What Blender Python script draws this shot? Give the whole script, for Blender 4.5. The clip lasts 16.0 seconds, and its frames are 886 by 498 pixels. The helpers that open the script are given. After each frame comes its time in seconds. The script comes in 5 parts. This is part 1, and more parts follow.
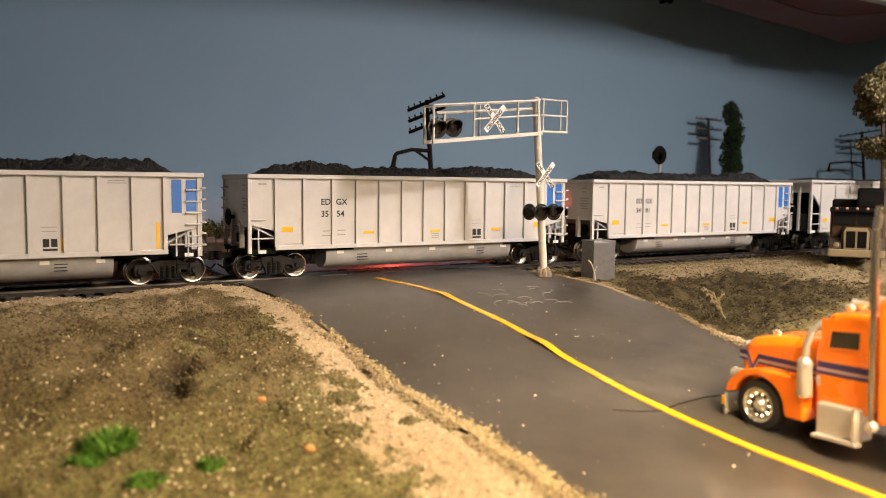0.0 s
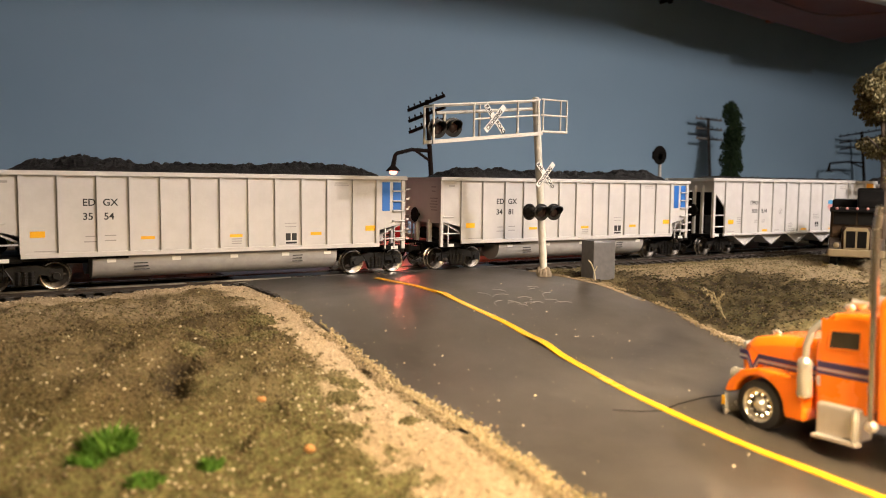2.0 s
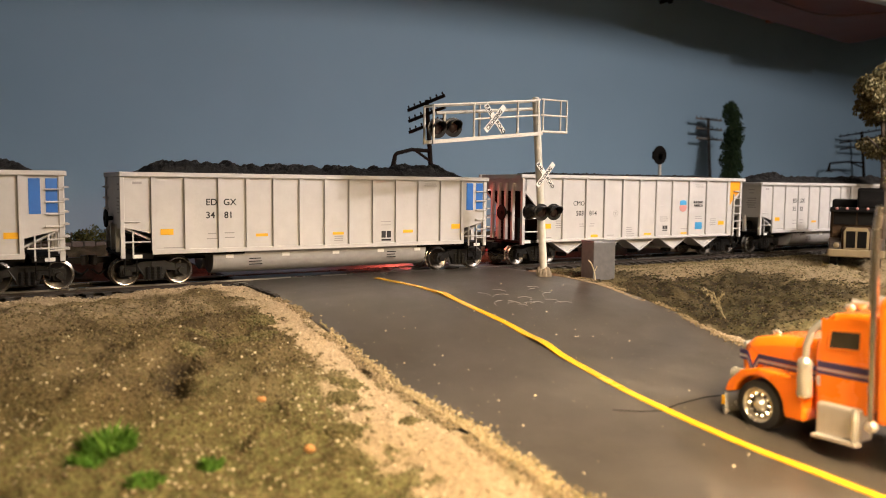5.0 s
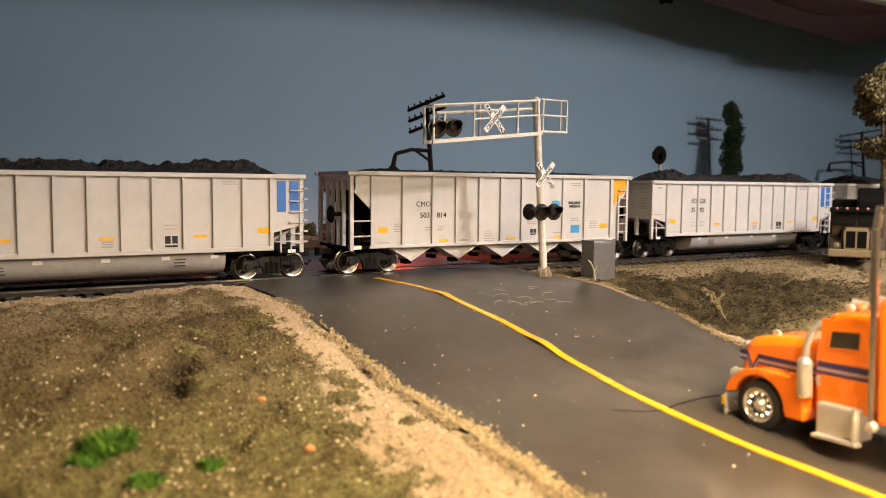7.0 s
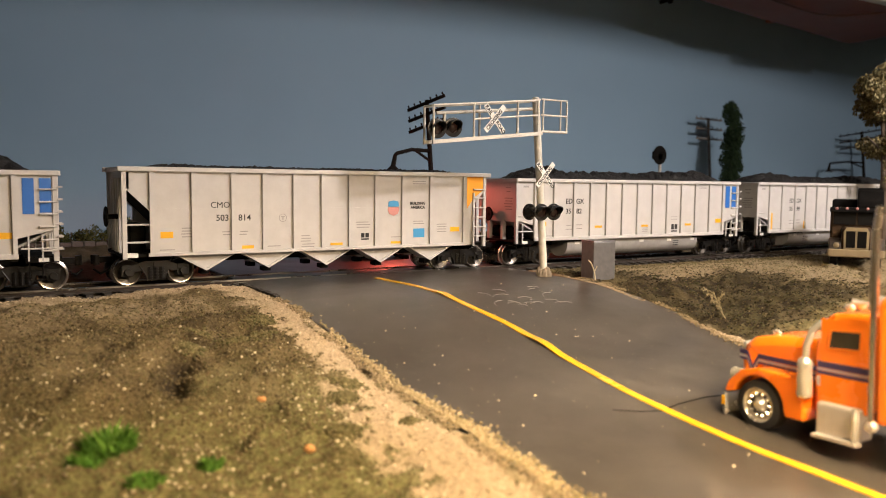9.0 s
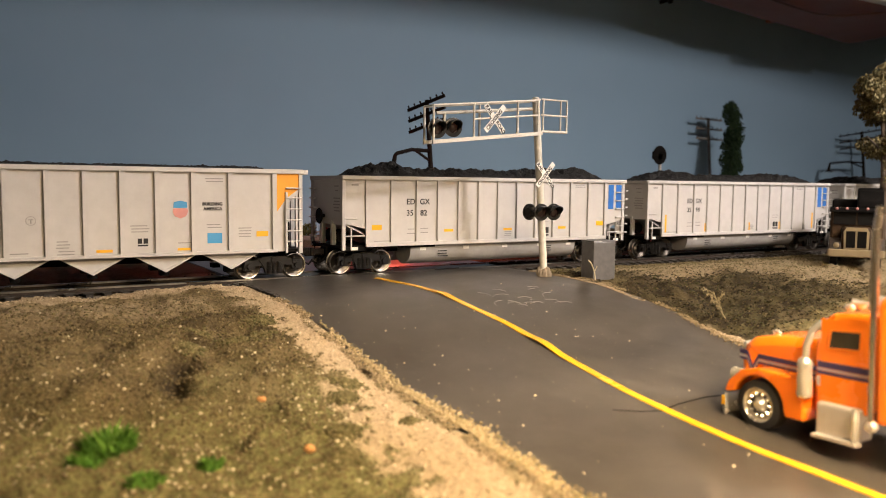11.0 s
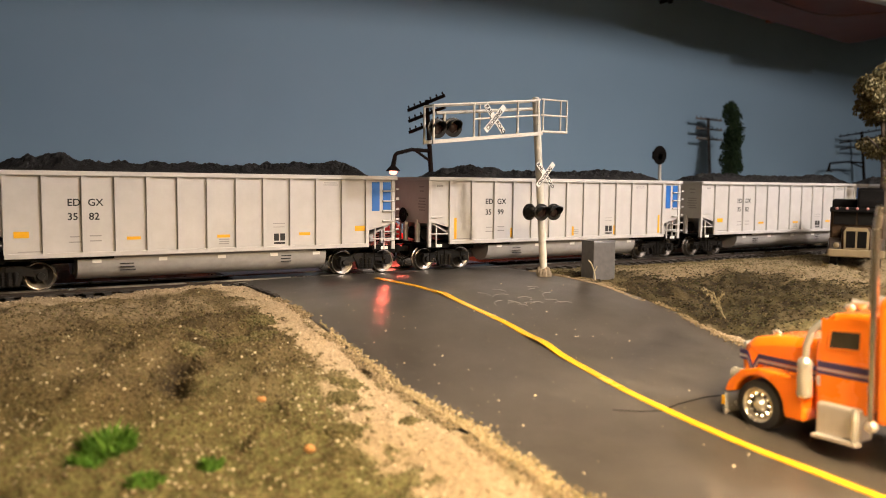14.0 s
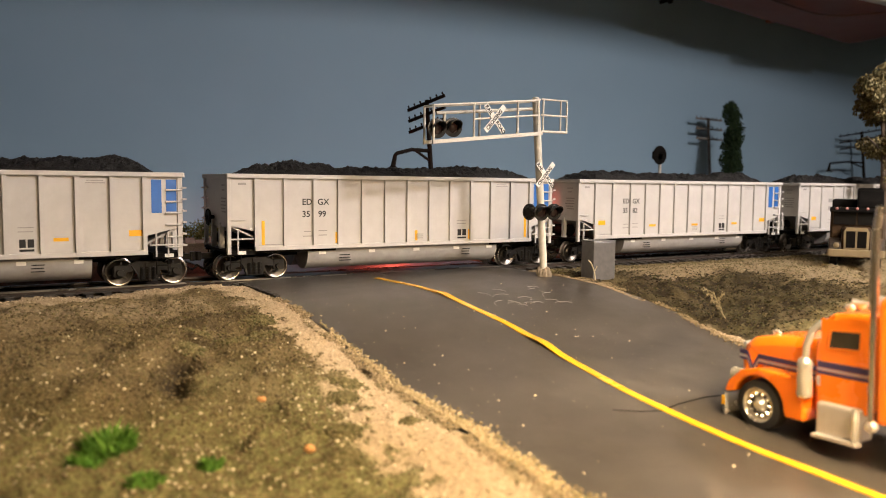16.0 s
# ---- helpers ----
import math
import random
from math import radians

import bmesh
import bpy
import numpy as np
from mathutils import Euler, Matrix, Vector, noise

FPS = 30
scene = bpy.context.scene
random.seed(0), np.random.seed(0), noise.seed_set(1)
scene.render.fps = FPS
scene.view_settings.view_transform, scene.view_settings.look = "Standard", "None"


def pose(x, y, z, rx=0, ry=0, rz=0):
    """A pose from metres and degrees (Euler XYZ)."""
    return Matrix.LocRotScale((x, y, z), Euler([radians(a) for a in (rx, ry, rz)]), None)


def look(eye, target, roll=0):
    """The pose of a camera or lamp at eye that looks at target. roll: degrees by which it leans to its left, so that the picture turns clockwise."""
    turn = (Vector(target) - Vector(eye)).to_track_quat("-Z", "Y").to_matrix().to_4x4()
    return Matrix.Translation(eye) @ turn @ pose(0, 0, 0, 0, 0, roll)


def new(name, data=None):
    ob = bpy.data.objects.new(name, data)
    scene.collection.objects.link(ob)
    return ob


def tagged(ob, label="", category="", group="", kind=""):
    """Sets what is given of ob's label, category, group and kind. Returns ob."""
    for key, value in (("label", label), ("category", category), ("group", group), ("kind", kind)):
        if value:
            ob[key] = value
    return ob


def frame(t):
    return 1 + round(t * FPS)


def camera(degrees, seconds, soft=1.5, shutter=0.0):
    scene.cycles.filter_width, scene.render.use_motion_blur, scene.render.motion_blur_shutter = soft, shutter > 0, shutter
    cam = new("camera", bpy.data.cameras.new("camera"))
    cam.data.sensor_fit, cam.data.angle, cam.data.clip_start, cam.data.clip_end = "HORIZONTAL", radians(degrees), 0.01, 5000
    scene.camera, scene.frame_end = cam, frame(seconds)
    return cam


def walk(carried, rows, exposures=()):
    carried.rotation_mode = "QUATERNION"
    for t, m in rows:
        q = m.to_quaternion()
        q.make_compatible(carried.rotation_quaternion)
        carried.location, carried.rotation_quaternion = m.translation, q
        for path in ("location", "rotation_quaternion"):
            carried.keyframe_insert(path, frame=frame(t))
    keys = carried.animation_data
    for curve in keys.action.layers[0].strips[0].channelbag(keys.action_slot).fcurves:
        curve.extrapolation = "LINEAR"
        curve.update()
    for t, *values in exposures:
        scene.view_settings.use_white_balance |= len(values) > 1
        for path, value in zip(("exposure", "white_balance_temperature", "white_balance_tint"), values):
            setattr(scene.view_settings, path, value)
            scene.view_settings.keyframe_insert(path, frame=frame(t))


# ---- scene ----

cam = camera(58.76, 16.0, soft=0.5)
cam.data.dof.use_dof, cam.data.dof.focus_distance, cam.data.dof.aperture_fstop = True, 0.345, 20.0
EYE, AIM = (0.0, -0.33625, 0.0405), (0.15467, -0.08034, 0.01628)
walk(cam, [(0.0, look(EYE, AIM, 0.58)), (16.0, look(EYE, AIM, 0.58))], [(0.0, 0.03), (2.4, 0.03), (3.0, -0.15), (3.6, 0.0), (4.2, 0.0), (6.5, -0.04), (12.5, -0.03), (16.0, 0.0)])

# ---------- light ----------
world = bpy.data.worlds.new("room_air")
scene.world = world
world.use_nodes = True
world.node_tree.nodes["Background"].inputs[0].default_value = (0.75, 0.85, 1.0, 1)
world.node_tree.nodes["Background"].inputs[1].default_value = 0.006

# two lamps out of view over the layout's near edge; their added shades keep the upper wall dark
LAMPS = (((0.425, -0.44, 0.30), 8.6, (1.0, 0.88, 0.82), 0.017), ((0.140, -0.346, 0.150), 4.0, (1.0, 0.74, 0.45), 0.03))
for place, watts, colour, radius in LAMPS:
    data = bpy.data.lights.new("lamp_bulb_light", "POINT")
    data.energy, data.color, data.shadow_soft_size = watts, colour, radius
    new("lamp_bulb_light", data).location = place

# ---------- materials ----------
MM = 0.001


def mat(name, a, b=None, rough=0.6, metal=0.0, scale=400.0, bump=0.0, bump_scale=None, spot=None, spot_at=0.68, spec=None, glow=0.0, coat=0.0, per=0.0):
    """A painted or natural surface: two tones in patches and grain, spots of wear, and relief."""
    m = bpy.data.materials.new(name)
    m.use_nodes = True
    nt = m.node_tree
    n, l = nt.nodes, nt.links
    bs = n["Principled BSDF"]
    b = b or tuple(c * 0.82 for c in a)
    tc = n.new("ShaderNodeTexCoord")

    def noise_tex(s, detail=6.0, r=0.6):
        t = n.new("ShaderNodeTexNoise")
        t.inputs["Scale"].default_value, t.inputs["Detail"].default_value, t.inputs["Roughness"].default_value = s, detail, r
        l.new(tc.outputs["Object"], t.inputs["Vector"])
        return t

    def mixer(fac, c1, c2):
        x = n.new("ShaderNodeMix")
        x.data_type = "RGBA"
        for sock, v in ((x.inputs[0], fac), (x.inputs[6], c1), (x.inputs[7], c2)):
            if hasattr(v, "is_linked"):
                l.new(v, sock)
            else:
                sock.default_value = v if isinstance(v, float) else (*v, 1)
        return x.outputs[2]

    def ramp(sock, lo, hi):
        r = n.new("ShaderNodeMapRange")
        r.inputs[1].default_value, r.inputs[2].default_value = lo, hi
        l.new(sock, r.inputs[0])
        return r.outputs[0]

    big, fine = noise_tex(scale * 0.12), noise_tex(scale)
    f1 = ramp(big.outputs["Fac"], 0.32, 0.68)
    f2 = ramp(fine.outputs["Fac"], 0.3, 0.7)
    mm = n.new("ShaderNodeMath")
    mm.operation = "MULTIPLY_ADD"
    l.new(f1, mm.inputs[0])
    mm.inputs[1].default_value = 0.55
    half = n.new("ShaderNodeMath")
    half.operation = "MULTIPLY"
    half.inputs[1].default_value = 0.45
    l.new(f2, half.inputs[0])
    l.new(half.outputs[0], mm.inputs[2])
    col = mixer(mm.outputs[0], a, b)
    if spot:
        sp = noise_tex(scale * 0.45, 8.0, 0.7)
        col = mixer(ramp(sp.outputs["Fac"], spot_at, spot_at + 0.05), col, spot)
    if per:
        info = n.new("ShaderNodeObjectInfo")
        hsv = n.new("ShaderNodeHueSaturation")
        l.new(col, hsv.inputs["Color"])
        mr = n.new("ShaderNodeMapRange")
        mr.inputs[3].default_value, mr.inputs[4].default_value = 1 - per, 1 + per
        l.new(info.outputs["Random"], mr.inputs[0])
        l.new(mr.outputs[0], hsv.inputs["Value"])
        col = hsv.outputs[0]
    l.new(col, bs.inputs["Base Color"])
    rr = n.new("ShaderNodeMapRange")
    rr.inputs[3].default_value, rr.inputs[4].default_value = max(0.03, rough - 0.1), min(1.0, rough + 0.1)
    l.new(f1, rr.inputs[0])
    l.new(rr.outputs[0], bs.inputs["Roughness"])
    bs.inputs["Metallic"].default_value = metal
    bs.inputs["Coat Weight"].default_value = coat
    if spec is not None:
        bs.inputs["Specular IOR Level"].default_value = spec
    if bump:
        bt = noise_tex(bump_scale or scale)
        bn = n.new("ShaderNodeBump")
        bn.inputs["Strength"].default_value = 0.7
        bn.inputs["Distance"].default_value = bump
        l.new(bt.outputs["Fac"], bn.inputs["Height"])
        l.new(bn.outputs[0], bs.inputs["Normal"])
    if glow:
        bs.inputs["Emission Color"].default_value = (*a, 1)
        bs.inputs["Emission Strength"].default_value = glow
    return m


GREY = mat("silver_grey_paint", (0.57, 0.555, 0.54), (0.475, 0.46, 0.445), 0.5, 0.0, 260, 0.00004, 900, spec=0.35)
TUB = mat("darker_grey_paint", (0.42, 0.41, 0.40), (0.30, 0.29, 0.28), 0.5, 0.15, 350, 0.00003)
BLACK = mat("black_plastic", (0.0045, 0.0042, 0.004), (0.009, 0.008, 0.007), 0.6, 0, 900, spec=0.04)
DARKSTEEL = mat("blackened_metal", (0.007, 0.0065, 0.006), (0.016, 0.013, 0.011), 0.5, 0.0, 900, spec=0.1)
WHEELSTEEL = mat("bright_wheel_steel", (0.42, 0.385, 0.34), (0.26, 0.235, 0.21), 0.24, 0.9, 600)
WHEELFACE = mat("dull_wheel_steel", (0.2, 0.18, 0.16), (0.09, 0.08, 0.07), 0.3, 0.9, 600)
RAILTOP = mat("worn_rail_head", (0.55, 0.52, 0.48), (0.36, 0.33, 0.3), 0.3, 1.0, 500)
RAILWEB = mat("rusty_rail_side", (0.02, 0.015, 0.011), (0.04, 0.026, 0.018), 0.75, 0.2, 700)
BOGIE = mat("satin_black_plastic", (0.0045, 0.0042, 0.004), (0.011, 0.01, 0.009), 0.36, 0, 900, spec=0.35)
TIE = mat("weathered_tie", (0.028, 0.024, 0.02), (0.06, 0.05, 0.042), 0.9, 0, 900, 0.0001, per=0.3)
COAL = mat("coal", (0.008, 0.0078, 0.008), (0.022, 0.0212, 0.021), 0.5, 0, 1100, 0.0008, 1500, spot=(0.075, 0.072, 0.07), spot_at=0.62, spec=0.3)
BLUE = mat("blue_panel_paint", (0.03, 0.16, 0.52), (0.025, 0.13, 0.45), 0.4, 0, 500)
YELLOW = mat("yellow_decal", (0.85, 0.45, 0.01), (0.8, 0.40, 0.01), 0.45, 0, 500)
INK = mat("black_ink", (0.012, 0.012, 0.012), (0.02, 0.02, 0.02), 0.7, 0, 800)
FAINT = mat("faint_grey_ink", (0.26, 0.25, 0.24), (0.32, 0.31, 0.3), 0.6, 0, 800)
WHITE = mat("white_paint", (0.78, 0.77, 0.73), (0.7, 0.69, 0.65), 0.45, 0, 700)
CREAM = mat("chipped_cream_paint", (0.64, 0.62, 0.56), (0.47, 0.44, 0.38), 0.5, 0, 900, 0.00005, 900, spot=(0.25, 0.2, 0.15), spot_at=0.7)
ORANGE_DECAL = mat("orange_panel_paint", (0.85, 0.36, 0.02), (0.78, 0.32, 0.02), 0.45, 0, 500)
LIGHTBLUE = mat("light_blue_decal", (0.06, 0.33, 0.62), (0.05, 0.28, 0.55), 0.45, 0, 500)
PINK = mat("faded_red_decal", (0.62, 0.28, 0.25), (0.55, 0.24, 0.22), 0.5, 0, 500)
ASPHALT = mat("rolled_asphalt", (0.03, 0.0265, 0.023), (0.09, 0.08, 0.069), 0.36, 0, 120, 0.0001, 2200, spot=(0.16, 0.15, 0.135), spot_at=0.69)
LINE = mat("yellow_line_tape", (0.76, 0.42, 0.02), (0.66, 0.36, 0.02), 0.22, 0, 500, 0.00006, 500)
SKYBLUE = mat("sky_blue_wall_paint", (0.25, 0.378, 0.502), (0.228, 0.35, 0.468), 0.85, 0, 12, 0.0004, 60)
WOOD = mat("stained_red_brown_wood", (0.30, 0.085, 0.04), (0.2, 0.055, 0.026), 0.5, 0, 30, 0.0003, 120)
PLASTER = mat("room_plaster", (0.30, 0.28, 0.26), (0.26, 0.25, 0.23), 0.9, 0, 8)
CONCRETE = mat("dark_room_floor", (0.12, 0.11, 0.10), (0.09, 0.08, 0.075), 0.8, 0, 10)
POLEWOOD = mat("creosoted_pole_wood", (0.008, 0.0065, 0.0055), (0.016, 0.0125, 0.01), 0.85, 0, 900, spec=0.06)
GREYWOOD = mat("weathered_pole_wood", (0.16, 0.14, 0.12), (0.1, 0.085, 0.07), 0.8, 0, 900)
CABINET = mat("grey_metal_paint", (0.19, 0.185, 0.185), (0.12, 0.118, 0.118), 0.4, 0.4, 500, 0.00006, 400)
GLOSSBLACK = mat("glossy_black_plastic", (0.006, 0.006, 0.006), (0.012, 0.011, 0.01), 0.28, 0, 700)
LENS = mat("dark_lens", (0.02, 0.012, 0.012), (0.03, 0.015, 0.015), 0.12, 0, 500)


# ---------- mesh building, in millimetres ----------
class Mesh:
    """Vertices and faces gathered piece by piece."""

    def __init__(self):
        self.v, self.f = [], []

    def add(self, vs, fs):
        k = len(self.v)
        self.v += [tuple(p) for p in vs]
        self.f += [tuple(i + k for i in q) for q in fs]
        return self

    def box(self, x0, x1, y0, y1, z0, z1, m=None):
        vs = [Vector((x, y, z)) for z in (z0, z1) for y in (y0, y1) for x in (x0, x1)]
        if m is not None:
            vs = [m @ p for p in vs]
        return self.add(vs, [(0, 2, 3, 1), (4, 5, 7, 6), (0, 1, 5, 4), (2, 6, 7, 3), (0, 4, 6, 2), (1, 3, 7, 5)])

    def prism(self, pts, axis, lo, hi):
        """A closed outline drawn out along x, y or z; outline in the other two axes, in order."""
        def at(p, t):
            return {"x": (t, p[0], p[1]), "y": (p[0], t, p[1]), "z": (p[0], p[1], t)}[axis]
        n = len(pts)
        vs = [at(p, lo) for p in pts] + [at(p, hi) for p in pts]
        fs = [tuple(range(n)), tuple(range(2 * n - 1, n - 1, -1))] + [((i + 1) % n, i, n + i, n + (i + 1) % n) for i in range(n)]
        return self.add(vs, fs)

    def cyl(self, p, q, r, r2=None, n=12, caps=True):
        p, q = Vector(p), Vector(q)
        r2 = r if r2 is None else r2
        rot = (q - p).to_track_quat("Z", "Y").to_matrix()
        ring = [Vector((math.cos(2 * math.pi * i / n), math.sin(2 * math.pi * i / n), 0)) for i in range(n)]
        vs = [p + rot @ (c * r) for c in ring] + [q + rot @ (c * r2) for c in ring]
        fs = [(i, (i + 1) % n, n + (i + 1) % n, n + i) for i in range(n)]
        if caps:
            fs += [tuple(range(n - 1, -1, -1)), tuple(range(n, 2 * n))]
        return self.add(vs, fs)

    def tube(self, pts, r, n=8):
        for a, b in zip(pts, pts[1:]):
            self.cyl(a, b, r, n=n)
        for a in pts[1:-1]:
            self.ball(a, r, 6, 4)
        return self

    def ball(self, c, r, n=10, k=6, squash=(1, 1, 1)):
        c = Vector(c)
        vs = [c + Vector((0, 0, r * squash[2]))]
        for j in range(1, k):
            a = math.pi * j / k
            vs += [c + Vector((r * math.sin(a) * math.cos(2 * math.pi * i / n) * squash[0], r * math.sin(a) * math.sin(2 * math.pi * i / n) * squash[1], r * math.cos(a) * squash[2])) for i in range(n)]
        vs.append(c - Vector((0, 0, r * squash[2])))
        fs = [(0, 1 + i, 1 + (i + 1) % n) for i in range(n)]
        for j in range(k - 2):
            o = 1 + j * n
            fs += [(o + i, o + n + i, o + n + (i + 1) % n, o + (i + 1) % n) for i in range(n)]
        o = 1 + (k - 2) * n
        fs += [(o + i, len(vs) - 1, o + (i + 1) % n) for i in range(n)]
        return self.add(vs, fs)

    def lathe(self, prof, c, axis="y", n=24):
        """Rings (along, radius) turned round an axis through c."""
        vs = []
        for a, r in prof:
            for i in range(n):
                p, q = r * math.cos(2 * math.pi * i / n), r * math.sin(2 * math.pi * i / n)
                o = {"x": (a, p, q), "y": (p, a, q), "z": (p, q, a)}[axis]
                vs.append((c[0] + o[0], c[1] + o[1], c[2] + o[2]))
        fs = []
        for j in range(len(prof) - 1):
            fs += [(j * n + i, j * n + (i + 1) % n, (j + 1) * n + (i + 1) % n, (j + 1) * n + i) for i in range(n)]
        fs += [tuple(range(n)), tuple(range(len(prof) * n - 1, len(prof) * n - n - 1, -1))]
        return self.add(vs, fs)

    def data(self, name, material, smooth=False):
        me = bpy.data.meshes.new(name)
        me.from_pydata([(x * MM, y * MM, z * MM) for x, y, z in self.v], [], self.f)
        bm = bmesh.new()
        bm.from_mesh(me)
        bmesh.ops.recalc_face_normals(bm, faces=bm.faces)
        bm.to_mesh(me)
        bm.free()
        if smooth:
            me.shade_smooth()
            me.set_sharp_from_angle(angle=radians(40))
        me.materials.append(material)
        return me


def part(name, mesh, material, parent=None, label="", smooth=False, bevel=0.0):
    ob = new(name, mesh.data(name, material, smooth) if isinstance(mesh, Mesh) else mesh)
    ob.parent = parent
    if label:
        ob["label"] = label
    if bevel:
        mod = ob.modifiers.new("edge", "BEVEL")
        mod.width, mod.segments, mod.limit_method = bevel * MM, 2, "ANGLE"
        mod.angle_limit = radians(40)
    return ob


def thing(name, label, category, group="", at=None, kind=""):
    ob = tagged(new(name), label, category, group, kind)
    ob.empty_display_size = 0.01
    if at is not None:
        ob.matrix_world = at
    return ob


def lettering(text, x, z, height, material, parent, y=-18.9, bold=0.0, m=None, align="LEFT"):
    """Raised writing on a face that looks towards -y; x, z: lower left corner."""
    cu = bpy.data.curves.new("lettering", "FONT")
    cu.body, cu.size, cu.extrude, cu.offset, cu.align_x = text, height / 0.70 * MM, 0.04 * MM, bold * MM, align
    cu.resolution_u = 3
    cu.materials.append(material)
    ob = new("lettering", cu)
    ob.parent = parent
    ob.matrix_local = m if m is not None else pose(x * MM, y * MM, z * MM, 90, 0, 0)
    return ob


def mpose(x, y, z, rx=0, ry=0, rz=0):
    return pose(x * MM, y * MM, z * MM, rx, ry, rz)

# ---------- the ground ----------
PROF_Y = [-420, -340, -260, -223, -194, -153, -132, -116, -79, -55, -30, 300]
PROF_Z = [-27, -25, -21.5, -19, -16.4, -13.6, -10.6, -6.9, -1.4, -0.4, -0.1, -0.1]
_ys = np.arange(-420, 301, 1.0)
_zs = np.convolve(np.pad(np.interp(_ys, PROF_Y, PROF_Z), 8, mode="edge"), np.ones(17) / 17, "valid")


def road_z(y):
    return float(np.interp(y, _ys, _zs))


def step(t):
    t = min(1.0, max(0.0, t))
    return t * t * (3 - 2 * t)


def nz(x, y, s, seed=0.0):
    return noise.noise(Vector((x / s, y / s, seed)))


def bump2(x, y, cx, cy, rx, ry):
    return math.exp(-((x - cx) / rx) ** 2 - ((y - cy) / ry) ** 2)


def ground_z(x, y):
    r = road_z(y)
    if x < 165:
        d = max(0.0, 96 - x)
        z = r - 0.6 - 2.0 * step(d / 40) * step((-60 - y) / 40)
        z += 2.2 * bump2(x, y, 74, -36, 16, 9)
        z += 3.2 * step((d - 4) / 22) * step((-75 - y) / 30) * step((y + 190) / 50)
        z -= 4.5 * bump2(x, y, 47.0, -123, 3.6, 5.5) + 4.0 * bump2(x, y, 43.0, -135, 3.4, 6.0) + 4.2 * bump2(x, y, 70, -97, 11, 10)
        z += 2.0 * bump2(x, y, 84, -130, 8, 12) + 1.8 * bump2(x, y, 80, -150, 6, 7) - 3.0 * bump2(x, y, 95.2, -137, 1.6, 8)
        z += 2.2 * bump2(x, y, 39, -114, 6, 9) + 1.6 * bump2(x, y, 60, -104, 9, 6)
        z += step((d - 14) / 12) * (2.4 * nz(x, y, 19, 20) + 1.9 * nz(x, y, 10, 21) + 1.1 * nz(x, y, 4.6, 22))
        z += 0.5 * step((d - 1) / 4) * step((-40 - y) / 20)
    else:
        d = max(0.0, x - 232)
        k = 1 - step(d / 95)
        z = r * k - 0.6 - 5.5 * bump2(x, y, 274, -116, 28, 20) - 0.8 * (1 - k)
        z += step(d / 14) * step((-50 - y) / 15) * (2.6 * nz(x, y, 17, 41) + 2.1 * nz(x, y, 7, 42) + 1.3 * nz(x, y, 3, 43))
        z -= 0.8 * bump2(x, y, 410, -95, 40, 22)
    rough = step(max(0.0, (92 - x) if x < 165 else (x - 240)) / 10)
    z += rough * (0.9 * nz(x, y, 14) + 0.5 * nz(x, y, 5, 3) + 0.3 * nz(x, y, 1.9, 7))
    if 96 < x < 235 and y < -16:
        z = r - 2.2
    if abs(y) < 30:
        k = step((30 - abs(y)) / 13)
        z = z * (1 - k) + k * -3.6
    if y > 30:
        z += 0.5 * nz(x, y, 20) + 0.3 * nz(x, y, 4, 2)
    return z


def ground_material():
    m = bpy.data.materials.new("scenic_turf")
    m.use_nodes = True
    n, l = m.node_tree.nodes, m.node_tree.links
    bs = n["Principled BSDF"]
    tc, at = n.new("ShaderNodeTexCoord"), n.new("ShaderNodeAttribute")
    at.attribute_name = "cover"
    sep = n.new("ShaderNodeSeparateColor")
    l.new(at.outputs["Color"], sep.inputs[0])

    def tex(s, d=6.0):
        t = n.new("ShaderNodeTexNoise")
        t.inputs["Scale"].default_value, t.inputs["Detail"].default_value, t.inputs["Roughness"].default_value = s, d, 0.7
        l.new(tc.outputs["Object"], t.inputs["Vector"])
        return t.outputs["Fac"]

    def rng(s, a, b):
        r = n.new("ShaderNodeMapRange")
        r.inputs[1].default_value, r.inputs[2].default_value = a, b
        l.new(s, r.inputs[0])
        return r.outputs[0]

    def mix(f, a, b):
        x = n.new("ShaderNodeMix")
        x.data_type = "RGBA"
        l.new(f, x.inputs[0])
        for s, v in ((x.inputs[6], a), (x.inputs[7], b)):
            if isinstance(v, tuple):
                s.default_value = (*v, 1)
            else:
                l.new(v, s)
        return x.outputs[2]

    turf = mix(rng(tex(55), 0.36, 0.62), (0.085, 0.062, 0.03), (0.15, 0.112, 0.056))
    turf = mix(rng(tex(900), 0.45, 0.62), turf, (0.215, 0.165, 0.085))
    turf = mix(rng(tex(620), 0.56, 0.66), turf, (0.05, 0.042, 0.018))
    green = mix(rng(tex(700), 0.35, 0.65), (0.085, 0.09, 0.034), (0.2, 0.182, 0.078))
    earth = mix(rng(tex(600), 0.35, 0.65), (0.014, 0.010, 0.006), (0.034, 0.025, 0.013))
    sand = mix(rng(tex(900), 0.35, 0.65), (0.29, 0.225, 0.15), (0.48, 0.38, 0.255))
    c = mix(sep.outputs[1], turf, green)
    c = mix(sep.outputs[2], c, earth)
    c = mix(sep.outputs[0], c, sand)
    l.new(c, bs.inputs["Base Color"])
    bs.inputs["Roughness"].default_value = 0.95
    bs.inputs["Specular IOR Level"].default_value = 0.15
    bn = n.new("ShaderNodeBump")
    bn.inputs["Strength"].default_value, bn.inputs["Distance"].default_value = 0.9, 0.0009
    l.new(tex(800, 8.0), bn.inputs["Height"])
    l.new(bn.outputs[0], bs.inputs["Normal"])
    return m


